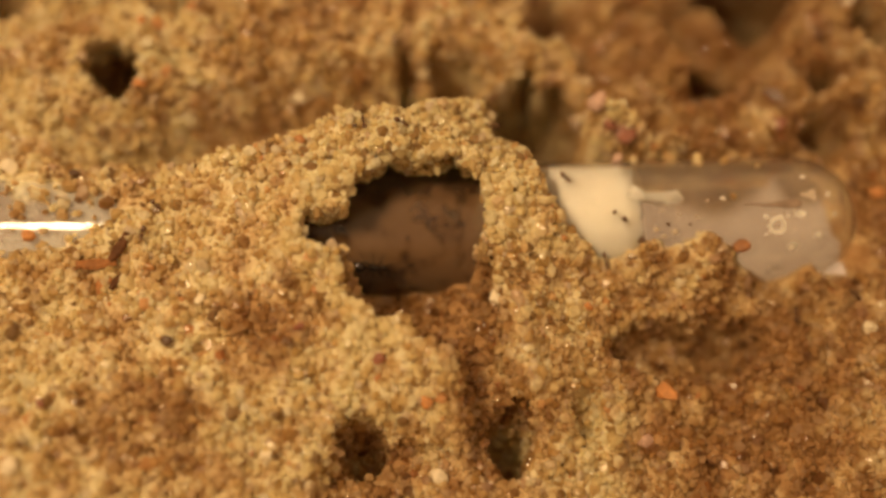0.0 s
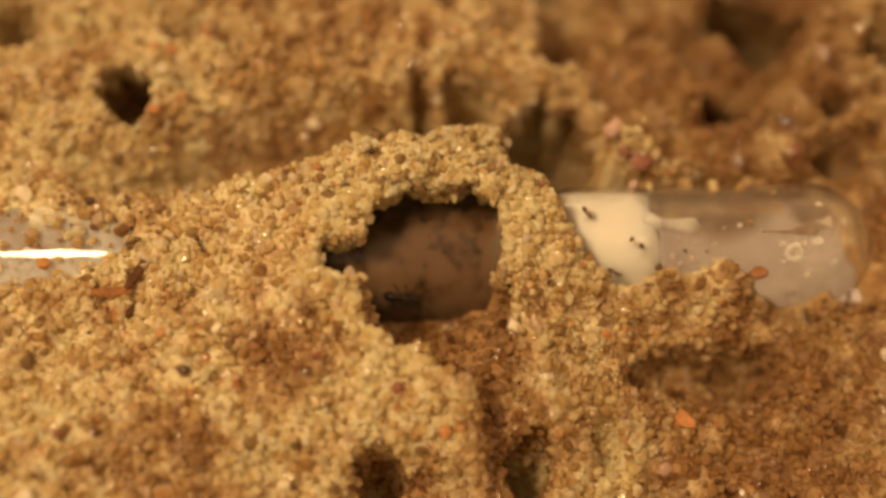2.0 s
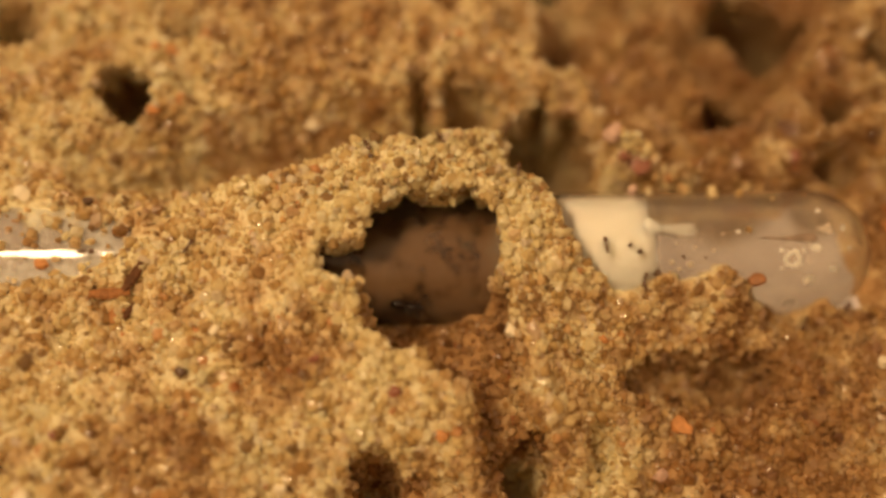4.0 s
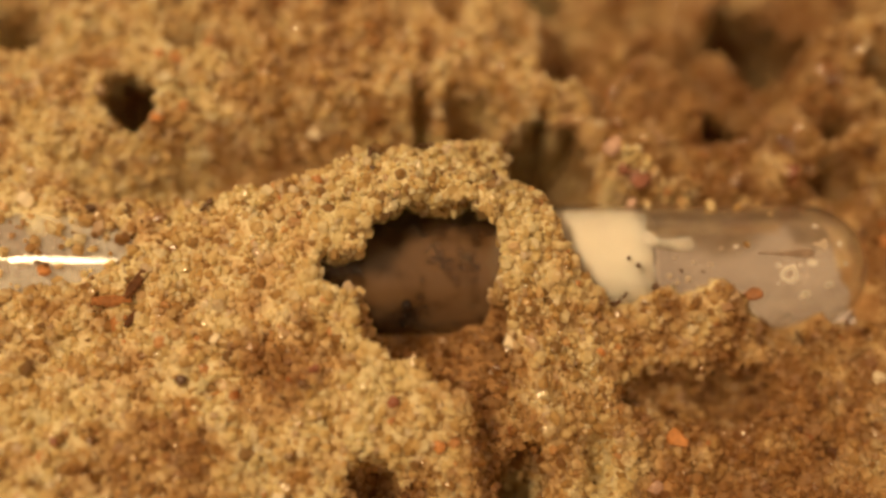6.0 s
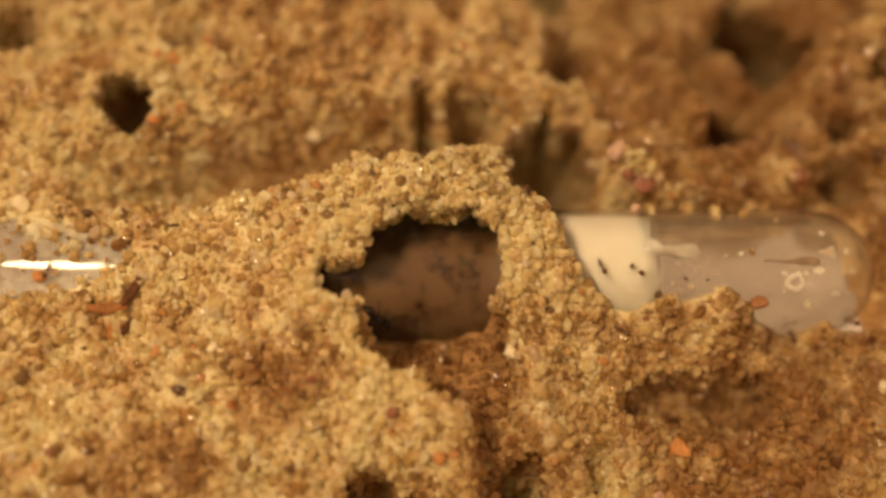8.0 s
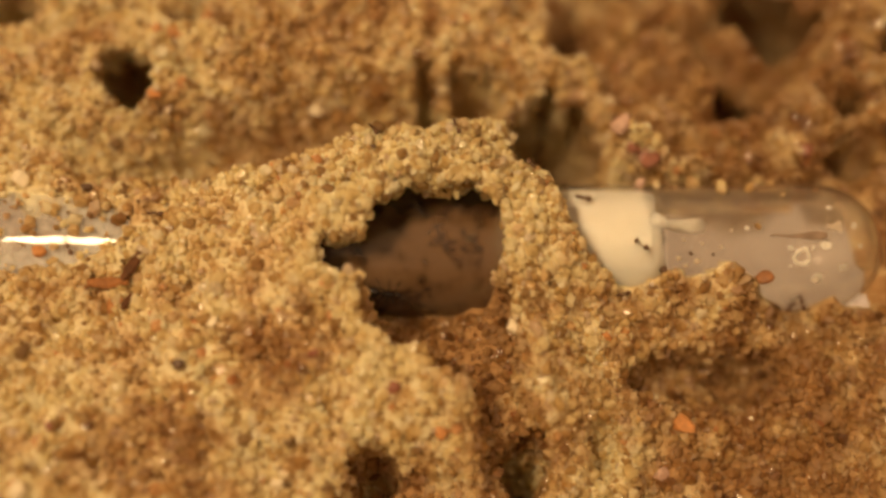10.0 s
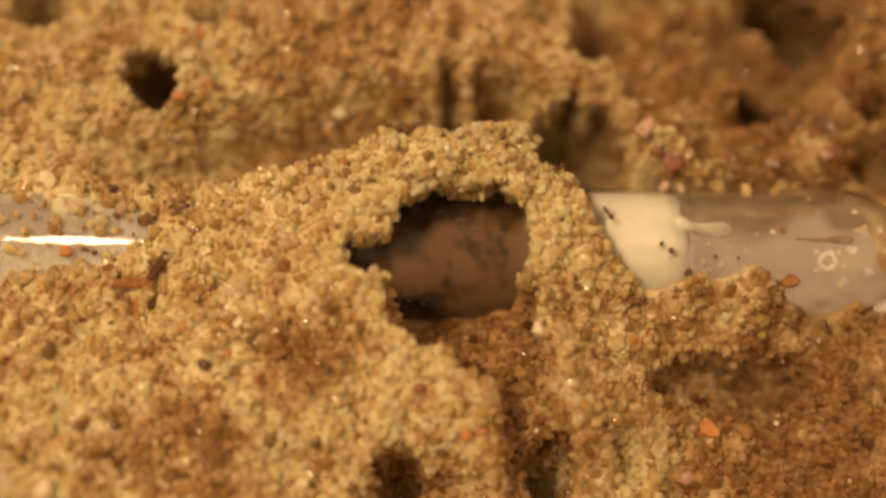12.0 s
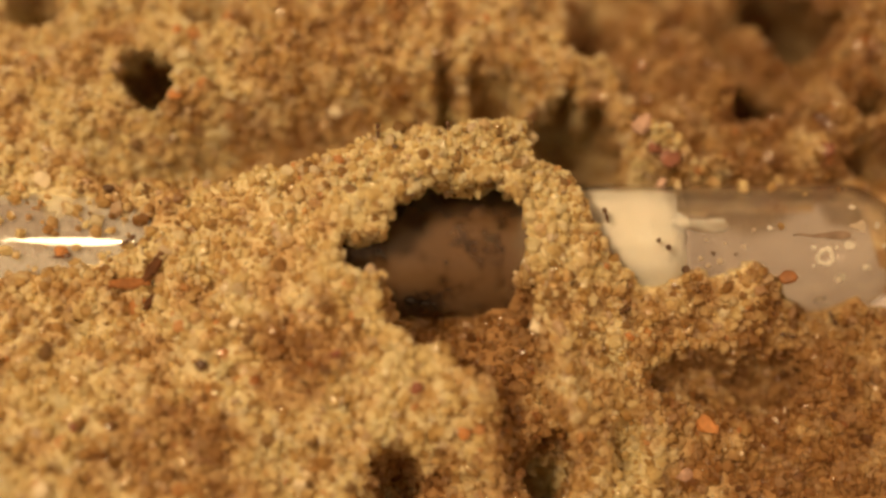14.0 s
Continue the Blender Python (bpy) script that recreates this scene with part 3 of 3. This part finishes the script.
    tagged(cotton, "cream cotton wool plug inside the glass tube", "cotton plug")


# ---- the tray that closes the place ----
def build_tray():
    for name, x, y, w, d in (("wall_west", -152, 10, 4, 306), ("wall_east", 152, 10, 4, 306), ("wall_south", 0, -142, 300, 4), ("wall_north", 0, 162, 300, 4)):
        bm = bmesh.new()
        bmesh.ops.create_cube(bm, size=1.0)
        bmesh.ops.scale(bm, vec=(w * MM, d * MM, 0.10), verts=bm.verts)
        bmesh.ops.bevel(bm, geom=bm.edges, offset=0.001, segments=2, affect="EDGES")
        wall = part(name, bm, WALL, smooth=False)
        wall.location = (x * MM, y * MM, 0.025)
        tagged(wall, "plain brown tray wall around the sand", "wall", kind="structure")


ground = build_sand()
build_tube()
build_cotton()
build_tray()

# ---- grains ----
rng = np.random.default_rng(5)
SHAPES = [grain_shape(n + 1, 2) for n in range(10)]
SHAPES_NEAR = [crystal_shape(n + 71) for n in range(14)]
SHAPES_FAR = [grain_shape(n + 31, 1) for n in range(8)]
places, normals = scatter(rng, 54000, -62, 64, -36, 46)
sizes = grain_sizes(rng, len(places)) * 0.78
places = places + normals * (np.where(rng.random(len(places)) < 0.12, rng.uniform(0.1, 0.5, len(places)), rng.uniform(-0.5, 0.20, len(places))) * sizes)[:, None]
keep = clear_of_tube(places, sizes)
# stray grains that lie on the glass
along = np.concatenate([rng.uniform(-62, -37, 210), rng.normal(-37, 4, 110), rng.uniform(24, 52, 26)])
angle = np.where(along < 0, rng.normal(0.45, 0.75, len(along)), rng.normal(0.9, 0.5, len(along)))
FRAME = np.array(tube_frame())
stray = np.stack([along, np.sin(angle) * (TUBE_R + 0.3), np.cos(angle) * (TUBE_R + 0.3)], -1) @ FRAME[:3, :3].T + FRAME[:3, 3] / MM
places, sizes = np.concatenate([places[keep], stray]), np.concatenate([sizes[keep], grain_sizes(rng, len(stray)) * 0.85])
# the grains on the mound's crown, one by one
crown = np.flatnonzero((places[:, 0] > -17) & (places[:, 0] < 15) & (places[:, 1] > 2) & (places[:, 1] < 13.5) & (places[:, 2] > 10) & (sizes > 0.75))[:300]
DATA = []
for vs, fs in SHAPES:
    me = bpy.data.meshes.new("grain")
    me.from_pydata(vs.tolist(), [], fs.tolist())
    me.materials.append(GRAIN)
    me.polygons.foreach_set("use_smooth", [True] * len(me.polygons))
    DATA.append(me)
for n, rot in zip(crown, turns(rng, len(crown))):
    grain = new("grain", DATA[n % len(DATA)])
    grain.parent = ground
    m = Matrix(rot.tolist()).to_4x4() @ Matrix.Scale(sizes[n] * MM, 4)
    m.translation = Vector(places[n]) * MM
    grain.matrix_world = m
places, sizes = np.delete(places, crown, 0), np.delete(sizes, crown)
near = big_mesh("sand_grains", places, sizes, SHAPES_NEAR, GRAINS, rng)
tagged(near, "loose coarse yellow and amber quartz sand grains", "sand", kind="stuff")
places, normals = scatter(rng, 56000, -76, 78, -46, 70)
places = places + normals * rng.uniform(-0.4, 0.1, len(places))[:, None]
sizes = grain_sizes(rng, len(places)) * np.where(places[:, 1] > 18, 1.15, 0.92)
keep = clear_of_tube(places, sizes)
far = big_mesh("sand_grains", places[keep], sizes[keep], SHAPES_FAR, GRAINS, rng)
tagged(far, "loose coarse yellow and amber quartz sand grains", "sand", kind="stuff")
places, normals = scatter(rng, 11000, 6, 77, 16, 68)
sizes = grain_sizes(rng, len(places)) * 1.25
keep = clear_of_tube(places, sizes)
clods = big_mesh("sand_grains", places[keep], sizes[keep], SHAPES_FAR, GRAINS, rng)
tagged(clods, "coarse amber sand grains caked into clods", "sand", kind="stuff")


# ---- stones, chips and specks among the grains ----
def pebble(name, place, size, material, label, seed, stretch=(1, 1, 1), group="coloured stones", category="pebble"):
    vs, fs = grain_shape(seed, 2)
    me = bpy.data.meshes.new(name)
    me.from_pydata((vs * np.array(stretch) * size * 0.9 * MM).tolist(), [], fs.tolist())
    me.materials.append(material)
    ob = new(name, me)
    r = random.Random(seed)
    ob.matrix_world = pose(place[0] * MM, place[1] * MM, place[2] * MM, r.uniform(-25, 25), r.uniform(-25, 25), r.uniform(0, 360))
    return tagged(ob, label, category, group)


for seed, (place, size, material, label) in enumerate((
        ((-46.9, -2.5, 7.0), 2.1, ORANGE, "bright orange stone resting on the glass tube"),
        ((20.9, -9.5, 0.5), 1.5, ORANGE, "small orange stone among yellow grains"),
        ((30.7, -17.5, -6.6), 3, ORANGE, "dull orange stone sunk in brown sand"),
        ((27.8, -23.3, -8.7), 2.2, PINK, "orange-pink stone sunk in brown sand"),
        ((1.2, -22.0, 0.7), 1.7, ORANGE, "small orange stone on the gully's edge"),
        ((63.0, 13.7, -3.6), 2, ORANGE, "orange stone on a sand clod"),
        ((-37.2, 21.2, 8.5), 1.9, ORANGE, "pale orange stone beside a dark burrow"),
        ((-37.9, 31.5, 10.2), 1.6, ORANGE, "small orange stone above a burrow"),
        ((-41.5, -23.2, 3.6), 1.3, RED, "small red stone on yellow sand"),
        ((-13.2, -15.2, 6.3), 1.3, RED, "small red stone on yellow sand"),
        ((-4.2, -18.1, 3.7), 1.5, RED, "reddish stone on the sand slope"),
        ((48.9, 17.5, 3.3), 2.4, RED, "dark red stone on a sand clod"),
        ((27.8, 14.9, 4.3), 3.3, RED, "dark red stone behind the glass tube"),
        ((25.7, 15.5, 5.5), 2.2, RED, "red-brown stone behind the glass tube"),
        ((23.9, 17.1, 8.1), 3, PINK, "dusty pink stone behind the glass tube"),
        ((40.5, -1.8, 2.1), 1.9, RUST, "rust-brown stone leaning on the glass tube"),
        ((-16.8, 23.6, 2.6), 2, PALE, "round pale quartz pebble on the slope"),
        ((-51.6, 7.7, 7.2), 2.4, PALE, "round pale quartz pebble beside the tube"),
        ((-16.7, -27.6, -1.1), 2.1, PALE, "round pale quartz pebble on the slope"),
        ((-25.0, -11.4, 6.2), 1.7, PALE, "pale quartz pebble on the slope"),
        ((-9.6, 1.2, 13.4), 1.6, PALE, "white quartz grain on the burrow's rim"),
        ((9.5, -10.4, 4.3), 2.2, PALE, "pale quartz pebble beside the burrow"),
        ((2.4, -28.5, -6.3), 2.4, PALE, "pale quartz pebble in the gully's floor"),
        ((56.9, -10.2, -3.9), 2, PALE, "pale flat quartz flake on brown sand"),
        ((-44.0, -30.2, 2.7), 2.3, PALE, "round pale quartz pebble on the slope"),
        ((63.1, 10.7, -3.4), 2.4, ORANGE, "dull orange stone beside the tube's end"),
        ((-28.5, -16.2, 4.8), 1.5, UMBER, "dark brown stone on the slope"),
        ((-42.8, 6.3, 7.6), 1.4, UMBER, "dark brown stone beside the tube"),
        ((-4.7, 3.6, 13.3), 1.6, SLATE, "blue-black shiny stone on the burrow's rim"))):
    pebble("pebble", place, size, material, label, 101 + seed, (0.8, 1.5, 0.8) if material is RUST else (1, 1, 1))
pebble("pebble", (26.3, 10.8, 4.1), 2, PINK, "orange-pink upright stone on the glass tube", 140, (0.8, 0.8, 1.3))


def chip(name, place, length, width, thick, turn, tilt, material, label):
    """A split, fibrous sliver of bark."""
    r = random.Random(int(length * 100))
    bm = bmesh.new()
    rings = []
    for n in range(9):
        u = n / 8
        w = width * (0.55 + 0.5 * math.sin(math.pi * min(1, u * 1.15)) + r.uniform(-0.08, 0.08))
        bend = 0.12 * length * (u - 0.5) ** 2
        ring = []
        for k in range(8):
            a = 2 * math.pi * k / 8
            ring.append(bm.verts.new(((u - 0.5) * length * MM, w / 2 * math.cos(a) * (1 + r.uniform(-0.12, 0.12)) * MM,
                                      (thick / 2 * math.sin(a) * (1 + r.uniform(-0.2, 0.2)) + bend) * MM)))
        rings.append(ring)
    for p, q in zip(rings, rings[1:]):
        for k in range(8):
            bm.faces.new((p[k], q[k], q[(k + 1) % 8], p[(k + 1) % 8]))
    bm.faces.new(rings[0])
    bm.faces.new(rings[-1][::-1])
    bmesh.ops.recalc_face_normals(bm, faces=bm.faces)
    ob = part(name, bm, material, smooth=False)
    ob.matrix_world = pose(place[0] * MM, place[1] * MM, place[2] * MM, 0, tilt, turn)
    return tagged(ob, label, "bark chip", "bark chips")


chip("bark_chip", (-35.0, -4.8, 7.7), 4.2, 1.6, 0.8, 48, -32, BARK, "dark brown bark chip standing in the sand")
chip("bark_chip", (-37.9, -6.5, 6.4), 4.6, 1.5, 0.8, 8, 6, STRAW, "red-brown bark chip lying on the sand")
chip("bark_chip", (-35.3, -8.4, 5.6), 2.8, 1.1, 0.7, 70, 10, BARK, "short dark bark chip on the sand")
for n, (place, size) in enumerate((((24.7, 1.1, 5.5), 0.75), ((25.8, 0.4, 5.1), 0.95), ((28.0, -1.7, 3.3), 1.2), ((-7.4, 8.6, 13.6), 0.9), ((-2.3, 11.3, 13.5), 0.7))):
    pebble("crumb", place, size, UMBER, "tiny dark brown crumb of dirt", 160 + n, (1, 1, 0.8), "crumbs", "crumb")


# ---- ants ----
def blob(length, width, height, seed=0, narrow=0.0):
    bm = bmesh.new()
    bmesh.ops.create_uvsphere(bm, u_segments=14, v_segments=9, radius=0.5)
    for v in bm.verts:
        k = 1 - narrow * (v.co.x + 0.5)
        v.co = Vector((v.co.x * length, v.co.y * width * k, v.co.z * height * k)) * MM
    return bm


def rod(points, radius):
    """A thin jointed limb through the points, in millimetres."""
    bm = bmesh.new()
    rings = []
    for n, p in enumerate(points):
        p = Vector(p)
        way = (Vector(points[min(n + 1, len(points) - 1)]) - Vector(points[max(n - 1, 0)])).normalized()
        side = way.orthogonal().normalized()
        other = way.cross(side)
        r = radius * (1 - 0.5 * n / (len(points) - 1))
        rings.append([bm.verts.new((p + (side * math.cos(a) + other * math.sin(a)) * r) * MM) for a in (2 * math.pi * k / 6 for k in range(6))])
    for p, q in zip(rings, rings[1:]):
        for k in range(6):
            bm.faces.new((p[k], p[(k + 1) % 6], q[(k + 1) % 6], q[k]))
    bm.faces.new(rings[0][::-1])
    bm.faces.new(rings[-1])
    return bm


def build_ant(shell):
    ant = new("ant")

    def piece(name, bm, place):
        ob = part(name, bm, shell, ant)
        ob.location = Vector(place) * MM
        return ob

    piece("head", blob(0.72, 0.62, 0.5, 0, 0.25), (1.02, 0, 0.52))
    piece("thorax", blob(1.0, 0.46, 0.46, 0, -0.2), (0.25, 0, 0.55))
    piece("waist", blob(0.3, 0.22, 0.34), (-0.36, 0, 0.5))
    piece("abdomen", blob(1.15, 0.82, 0.76, 0, -0.15), (-0.98, 0, 0.55))
    for side in (1, -1):
        for n, (root, knee, foot) in enumerate(((0.5, 0.85, 1.15), (0.25, 0.25, 0.2), (0.0, -0.4, -0.95))):
            leg = rod([(root, side * 0.18, 0.45), (knee, side * 0.62, 0.8), ((knee + foot) / 2, side * 0.95, 0.35), (foot, side * 1.15, 0.0)], 0.07)
            part("leg", leg, shell, ant)
        part("antenna", rod([(1.3, side * 0.15, 0.6), (1.55, side * 0.55, 0.85), (2.05, side * 0.7, 0.55)], 0.045), shell, ant)
    return tagged(ant, "small glossy brown ant walking over sand", "ant", "ants")


ANTS = {"a": build_ant(CHITIN)}
for key in "bcdefghi":
    ANTS[key] = copy_thing(ANTS["a"], pose(0, 0, 0))
ANTS["j"] = tagged(build_ant(BLACK), "shiny black ant in the burrow's mouth", "ant", "ants")
for key in "abcdefghi":
    ANTS[key].scale = (0.72, 0.72, 0.72)
ANTS["j"].scale = (1.5, 1.5, 1.5)


def crawl(ant, rows):
    """Rows of seconds, place in millimetres, the sand's slopes along x and y, and the heading in degrees."""
    keyed = []
    for t, x, y, z, sx, sy, heading in rows:
        up = Vector((-sx, -sy, 1)).normalized()
        ahead = Vector((math.cos(radians(heading)), math.sin(radians(heading)), 0))
        side = up.cross(ahead).normalized()
        m = Matrix((side.cross(up), side, up)).transposed().to_4x4()
        m.translation = Vector((x, y, z)) * MM
        keyed.append((t, m))
    walk(ant, keyed)


def motions():
    crawl(ANTS["a"], [(0, 18.8, 5.5, 6.5, -0.02, -0.10, -55), (1, 19.5, 4.4, 6.5, -0.03, 0.03, -53), (2, 19.3, 4.2, 6.5, -0.03, 0.04, -62), (2.5,
              21.2, 0.1, 5.2, -0.05, 0.59, -122), (3, 20.3, 1.1, 5.8, -0.04, 0.43, -62), (5.5, 23.8, -1.9, 3.5, -0.07, 1.09, -122), (6, 22.4, -3.5,
              2.1, -1.20, 0.61, -182), (6.5, 21.1, -2.3, 4.3, -0.67, 0.53, -242), (7, 21.0, 1.0, 5.7, -0.05, 0.45, -194), (7.5, 19.4, 1.1, 5.8, -0.04,
              0.43, -254), (8, 20.8, 0.8, 5.7, -0.05, 0.47, -245), (10.5, 17.8, 7.3, 6.2, -0.01, -0.31, -185), (11, 17.5, 6.9, 6.3, -0.02, -0.26,
              -245), (11.5, 17.2, 9.3, 5.3, -0.00, -0.61, -185), (12, 18.2, 4.5, 6.6, -0.03, 0.02, -241), (13, 17.0, 7.5, 6.2, -0.01, -0.33, -181),
              (13.5, 17.6, 5.2, 6.6, -0.02, -0.07, -121), (14, 18.3, 3.7, 6.5, -0.03, 0.10, -77)])
    crawl(ANTS["b"], [(0, 23.4, -3.4, 1.3, -0.46, 0.37, -73), (1, 24.9, -6.9, 0.6, -0.44, 0.91, -13), (2, 22.5, -2.2, 3.2, -0.08, 1.19, -35), (2.5,
              26.5, -2.7, 2.3, -0.09, 1.20, -32), (3, 26.8, -2.3, 2.9, 1.09, -1.15, 28), (5.5, 25.6, -2.7, 2.4, -0.09, 1.20, 88), (6.5, 22.6, -2.7,
              2.6, -0.08, 1.20, 28), (7.5, 23.1, -8.3, 0.5, -0.43, 0.29, 88), (8, 23.4, -5.9, 1.5, 0.22, 0.18, 148), (10.5, 23.0, -4.4, 1.2, 0.08,
              -0.71, 208), (12, 22.1, -5.2, 1.7, -0.11, -0.13, 223), (14, 20.2, -7.2, 2.2, -0.32, -0.19, 223)])
    crawl(ANTS["c"], [(0, 55.7, -5.5, -3.6, -0.20, 0.93, 133), (2, 53.1, -2.8, -2.6, -0.02, 0.50, 73), (2.5, 53.0, -2.8, -2.2, -0.02, 0.50, 133), (3,
              53.3, -2.9, -3.1, -0.44, -0.27, 73), (5.5, 53.8, -2.7, -3.1, 0.92, -0.75, 39), (7, 55.8, -2.5, -1.4, -0.02, 0.49, 99), (8, 53.0, -2.6,
              -1.0, -0.02, 0.49, 159), (10.5, 45.7, -3.1, -1.9, -0.02, 0.50, 99), (11.5, 52.3, -2.6, -1.0, -0.02, 0.49, 159), (12, 50.7, -3.4, -1.7,
              -0.41, 1.20, 212), (13.5, 48.6, -3.9, -4.1, 1.20, 1.20, 152), (14, 47.9, -3.7, -4.2, 0.76, 1.18, 92)])
    crawl(ANTS["d"], [(0, 48.3, -7.5, -5.4, -0.45, 0.35, 93), (2.5, 48.0, -4.0, -4.4, -0.01, 0.16, 76), (3, 48.2, -4.3, -4.5, 0.24, 0.61, 57), (6.5,
              47.9, -4.1, -4.5, 0.24, 0.61, 117), (8, 46.7, -2.9, -4.6, 0.31, 0.05, 99), (11, 45.0, -3.1, -2.5, -0.02, 0.50, 39), (11.5, 48.0, -3.8,
              -4.3, 0.76, 1.18, 99), (13.5, 40.0, -6.3, -2.4, -0.75, 1.20, 39), (14, 41.4, -6.8, -3.4, -0.07, 1.19, -21)])
    crawl(ANTS["e"], [(0, -31.0, 0.2, 9.0, 0.58, 0.24, -38), (0.5, -29.5, -0.7, 8.9, -0.42, 0.20, -61), (1, -29.0, -2.1, 8.1, -0.10, 0.64, -21), (2,
              -27.9, -1.1, 8.6, -0.32, 1.00, -68), (2.5, -28.0, -1.3, 8.5, 0.03, 1.03, -90), (3, -27.2, -4.2, 8.9, 0.68, 0.48, -150), (5.5, -31.5,
              4.5, 8.0, 0.56, -0.44, -90), (6, -27.5, 4.9, 10.0, 0.56, 0.03, -150), (7.5, -27.4, 4.4, 9.9, 0.91, 0.37, -163), (8, -31.2, 3.9, 8.1,
              -0.00, -0.84, -124), (10.5, -33.4, 1.6, 8.3, -0.01, -0.20, -184), (12.5, -34.0, 3.2, 8.2, -1.20, 0.44, -141), (14, -38.9, -1.3, 7.4,
              -0.04, 0.43, -141)])
    crawl(ANTS["f"], [(0, -32.2, -4.3, 9.2, -0.54, 0.31, -94), (2, -35.8, -1.1, 8.5, 0.18, -0.25, -154), (2.5, -37.6, -0.1, 7.8, -0.04, 0.29, -214),
              (3, -39.0, -0.5, 7.7, -0.04, 0.33, -188), (5.5, -45.4, -2.0, 7.4, -0.05, 0.50, -171), (6.5, -47.8, -1.9, 7.5, -0.05, 0.46, -231), (8,
              -45.6, -2.0, 7.4, -0.05, 0.50, -291), (10.5, -43.1, -2.2, 7.1, -0.05, 0.55, -231), (14, -46.5, -3.1, 6.8, -0.05, 0.67, -171)])
    crawl(ANTS["g"], [(0, -6.1, 8.3, 14.3, 0.03, 0.04, 101), (0.5, -6.3, 8.2, 14.2, 0.03, 0.04, 88), (1, -6.0, 7.7, 14.2, 0.03, 0.04, 148), (2, -7.1,
              8.4, 13.9, 0.56, 0.04, 168), (2.5, -7.4, 8.6, 13.7, 0.56, 0.04, 108), (3, -7.5, 9.1, 13.7, 0.23, 0.02, 133), (5.5, -8.1, 10.8, 13.6,
              0.00, -0.07, 79), (6.5, -7.5, 11.4, 13.1, -0.78, -0.58, 86), (7, -7.5, 12.6, 12.2, -0.39, -0.66, 84), (7.5, -7.3, 12.3, 12.3, -0.39,
              -0.66, 113), (8, -7.6, 12.5, 12.2, -0.39, -0.66, 173), (10.5, -7.7, 11.2, 13.3, -0.78, -0.58, 113), (11, -7.2, 12.3, 12.3, -0.39, -0.66,
              173), (11.5, -7.7, 12.1, 12.7, -0.39, -0.66, 113), (12, -8.2, 11.7, 13.3, -0.24, -0.33, 173), (12.5, -9.1, 11.5, 13.4, 0.49, -0.78,
              157), (13, -9.5, 10.6, 13.7, -0.01, 0.12, 217), (13.5, -9.6, 11.9, 12.7, 0.49, -0.78, 274), (14, -9.4, 10.6, 13.7, -0.01, 0.12, 274)])
    crawl(ANTS["h"], [(0, -1.6, 7.9, 14.7, -0.43, 0.37, -21), (0.5, -0.4, 7.9, 14.8, -0.33, 0.72, 39), (2, -0.6, 11.9, 12.5, 0.57, 0.09, 40), (3, 2.1,
              12.1, 12.7, -0.17, 0.53, 100), (5.5, -0.9, 12.1, 12.4, -0.15, 0.16, 160), (6, -0.9, 13.3, 11.7, 0.06, -1.13, 200), (7.5, -2.1, 12.5,
              12.4, -0.62, -0.39, 140), (8, -1.2, 12.1, 12.4, -0.15, 0.16, 80), (10.5, 2.7, 12.6, 12.8, -0.30, 0.45, 140), (11, 1.6, 12.6, 12.8, 0.19,
              0.06, 200), (12.5, -0.8, 12.3, 12.4, -0.15, 0.16, 260), (14, -0.8, 12.3, 12.4, 0.57, 0.09, 279)])
    crawl(ANTS["i"], [(0, 9.7, 11.7, 9.2, -0.59, -0.34, -144), (0.5, 7.8, 9.8, 10.8, -1.20, -0.73, -84), (1, 8.7, 7.2, 11.9, -0.62, -0.57, -24), (2,
              9.0, 12.7, 9.4, -0.99, 0.33, -18), (2.5, 10.7, 10.3, 8.6, -0.84, 0.45, -53), (3, 12.9, 9.3, 8.8, 0.61, -0.39, -113), (5.5, 7.2, 8.6,
              11.9, -0.79, 0.04, -53), (8, 11.8, 10.3, 7.9, -0.24, -0.27, -90), (11, 12.0, 10.2, 8.0, -0.24, -0.27, -63), (11.5, 12.9, 9.4, 8.5, 0.28,
              0.40, -123), (12, 12.2, 9.8, 8.3, 0.43, -0.39, -153), (13, 6.4, 6.9, 13.1, -0.35, -0.68, -93), (13.5, 7.1, 12.2, 9.7, -0.44, -0.02,
              -97), (14, 6.8, 12.2, 9.8, 0.30, 1.20, -97)])
    crawl(ANTS["j"], [(0, -5.7, -3.7, 1.5, 0.00, 2.00, -5), (2.8, -3.3, -3.9, 0.8, 0.00, 2.20, -16), (5.6, -2.6, -4.1, -0.2, 0.00, 2.40, -76), (6.6,
              -5.2, -3.7, 1.5, 0.00, 2.00, -136), (7.6, -6.6, -3.9, 1.2, 0.00, 2.00, -76), (10.6, -5.5, -3.9, 1.1, 0.00, 2.00, -17), (12.2, -4.5,
              -4.2, -0.2, 0.00, 2.40, -31), (14, -4.0, -4.2, -0.3, 0.00, 2.40, -25)])


motions()
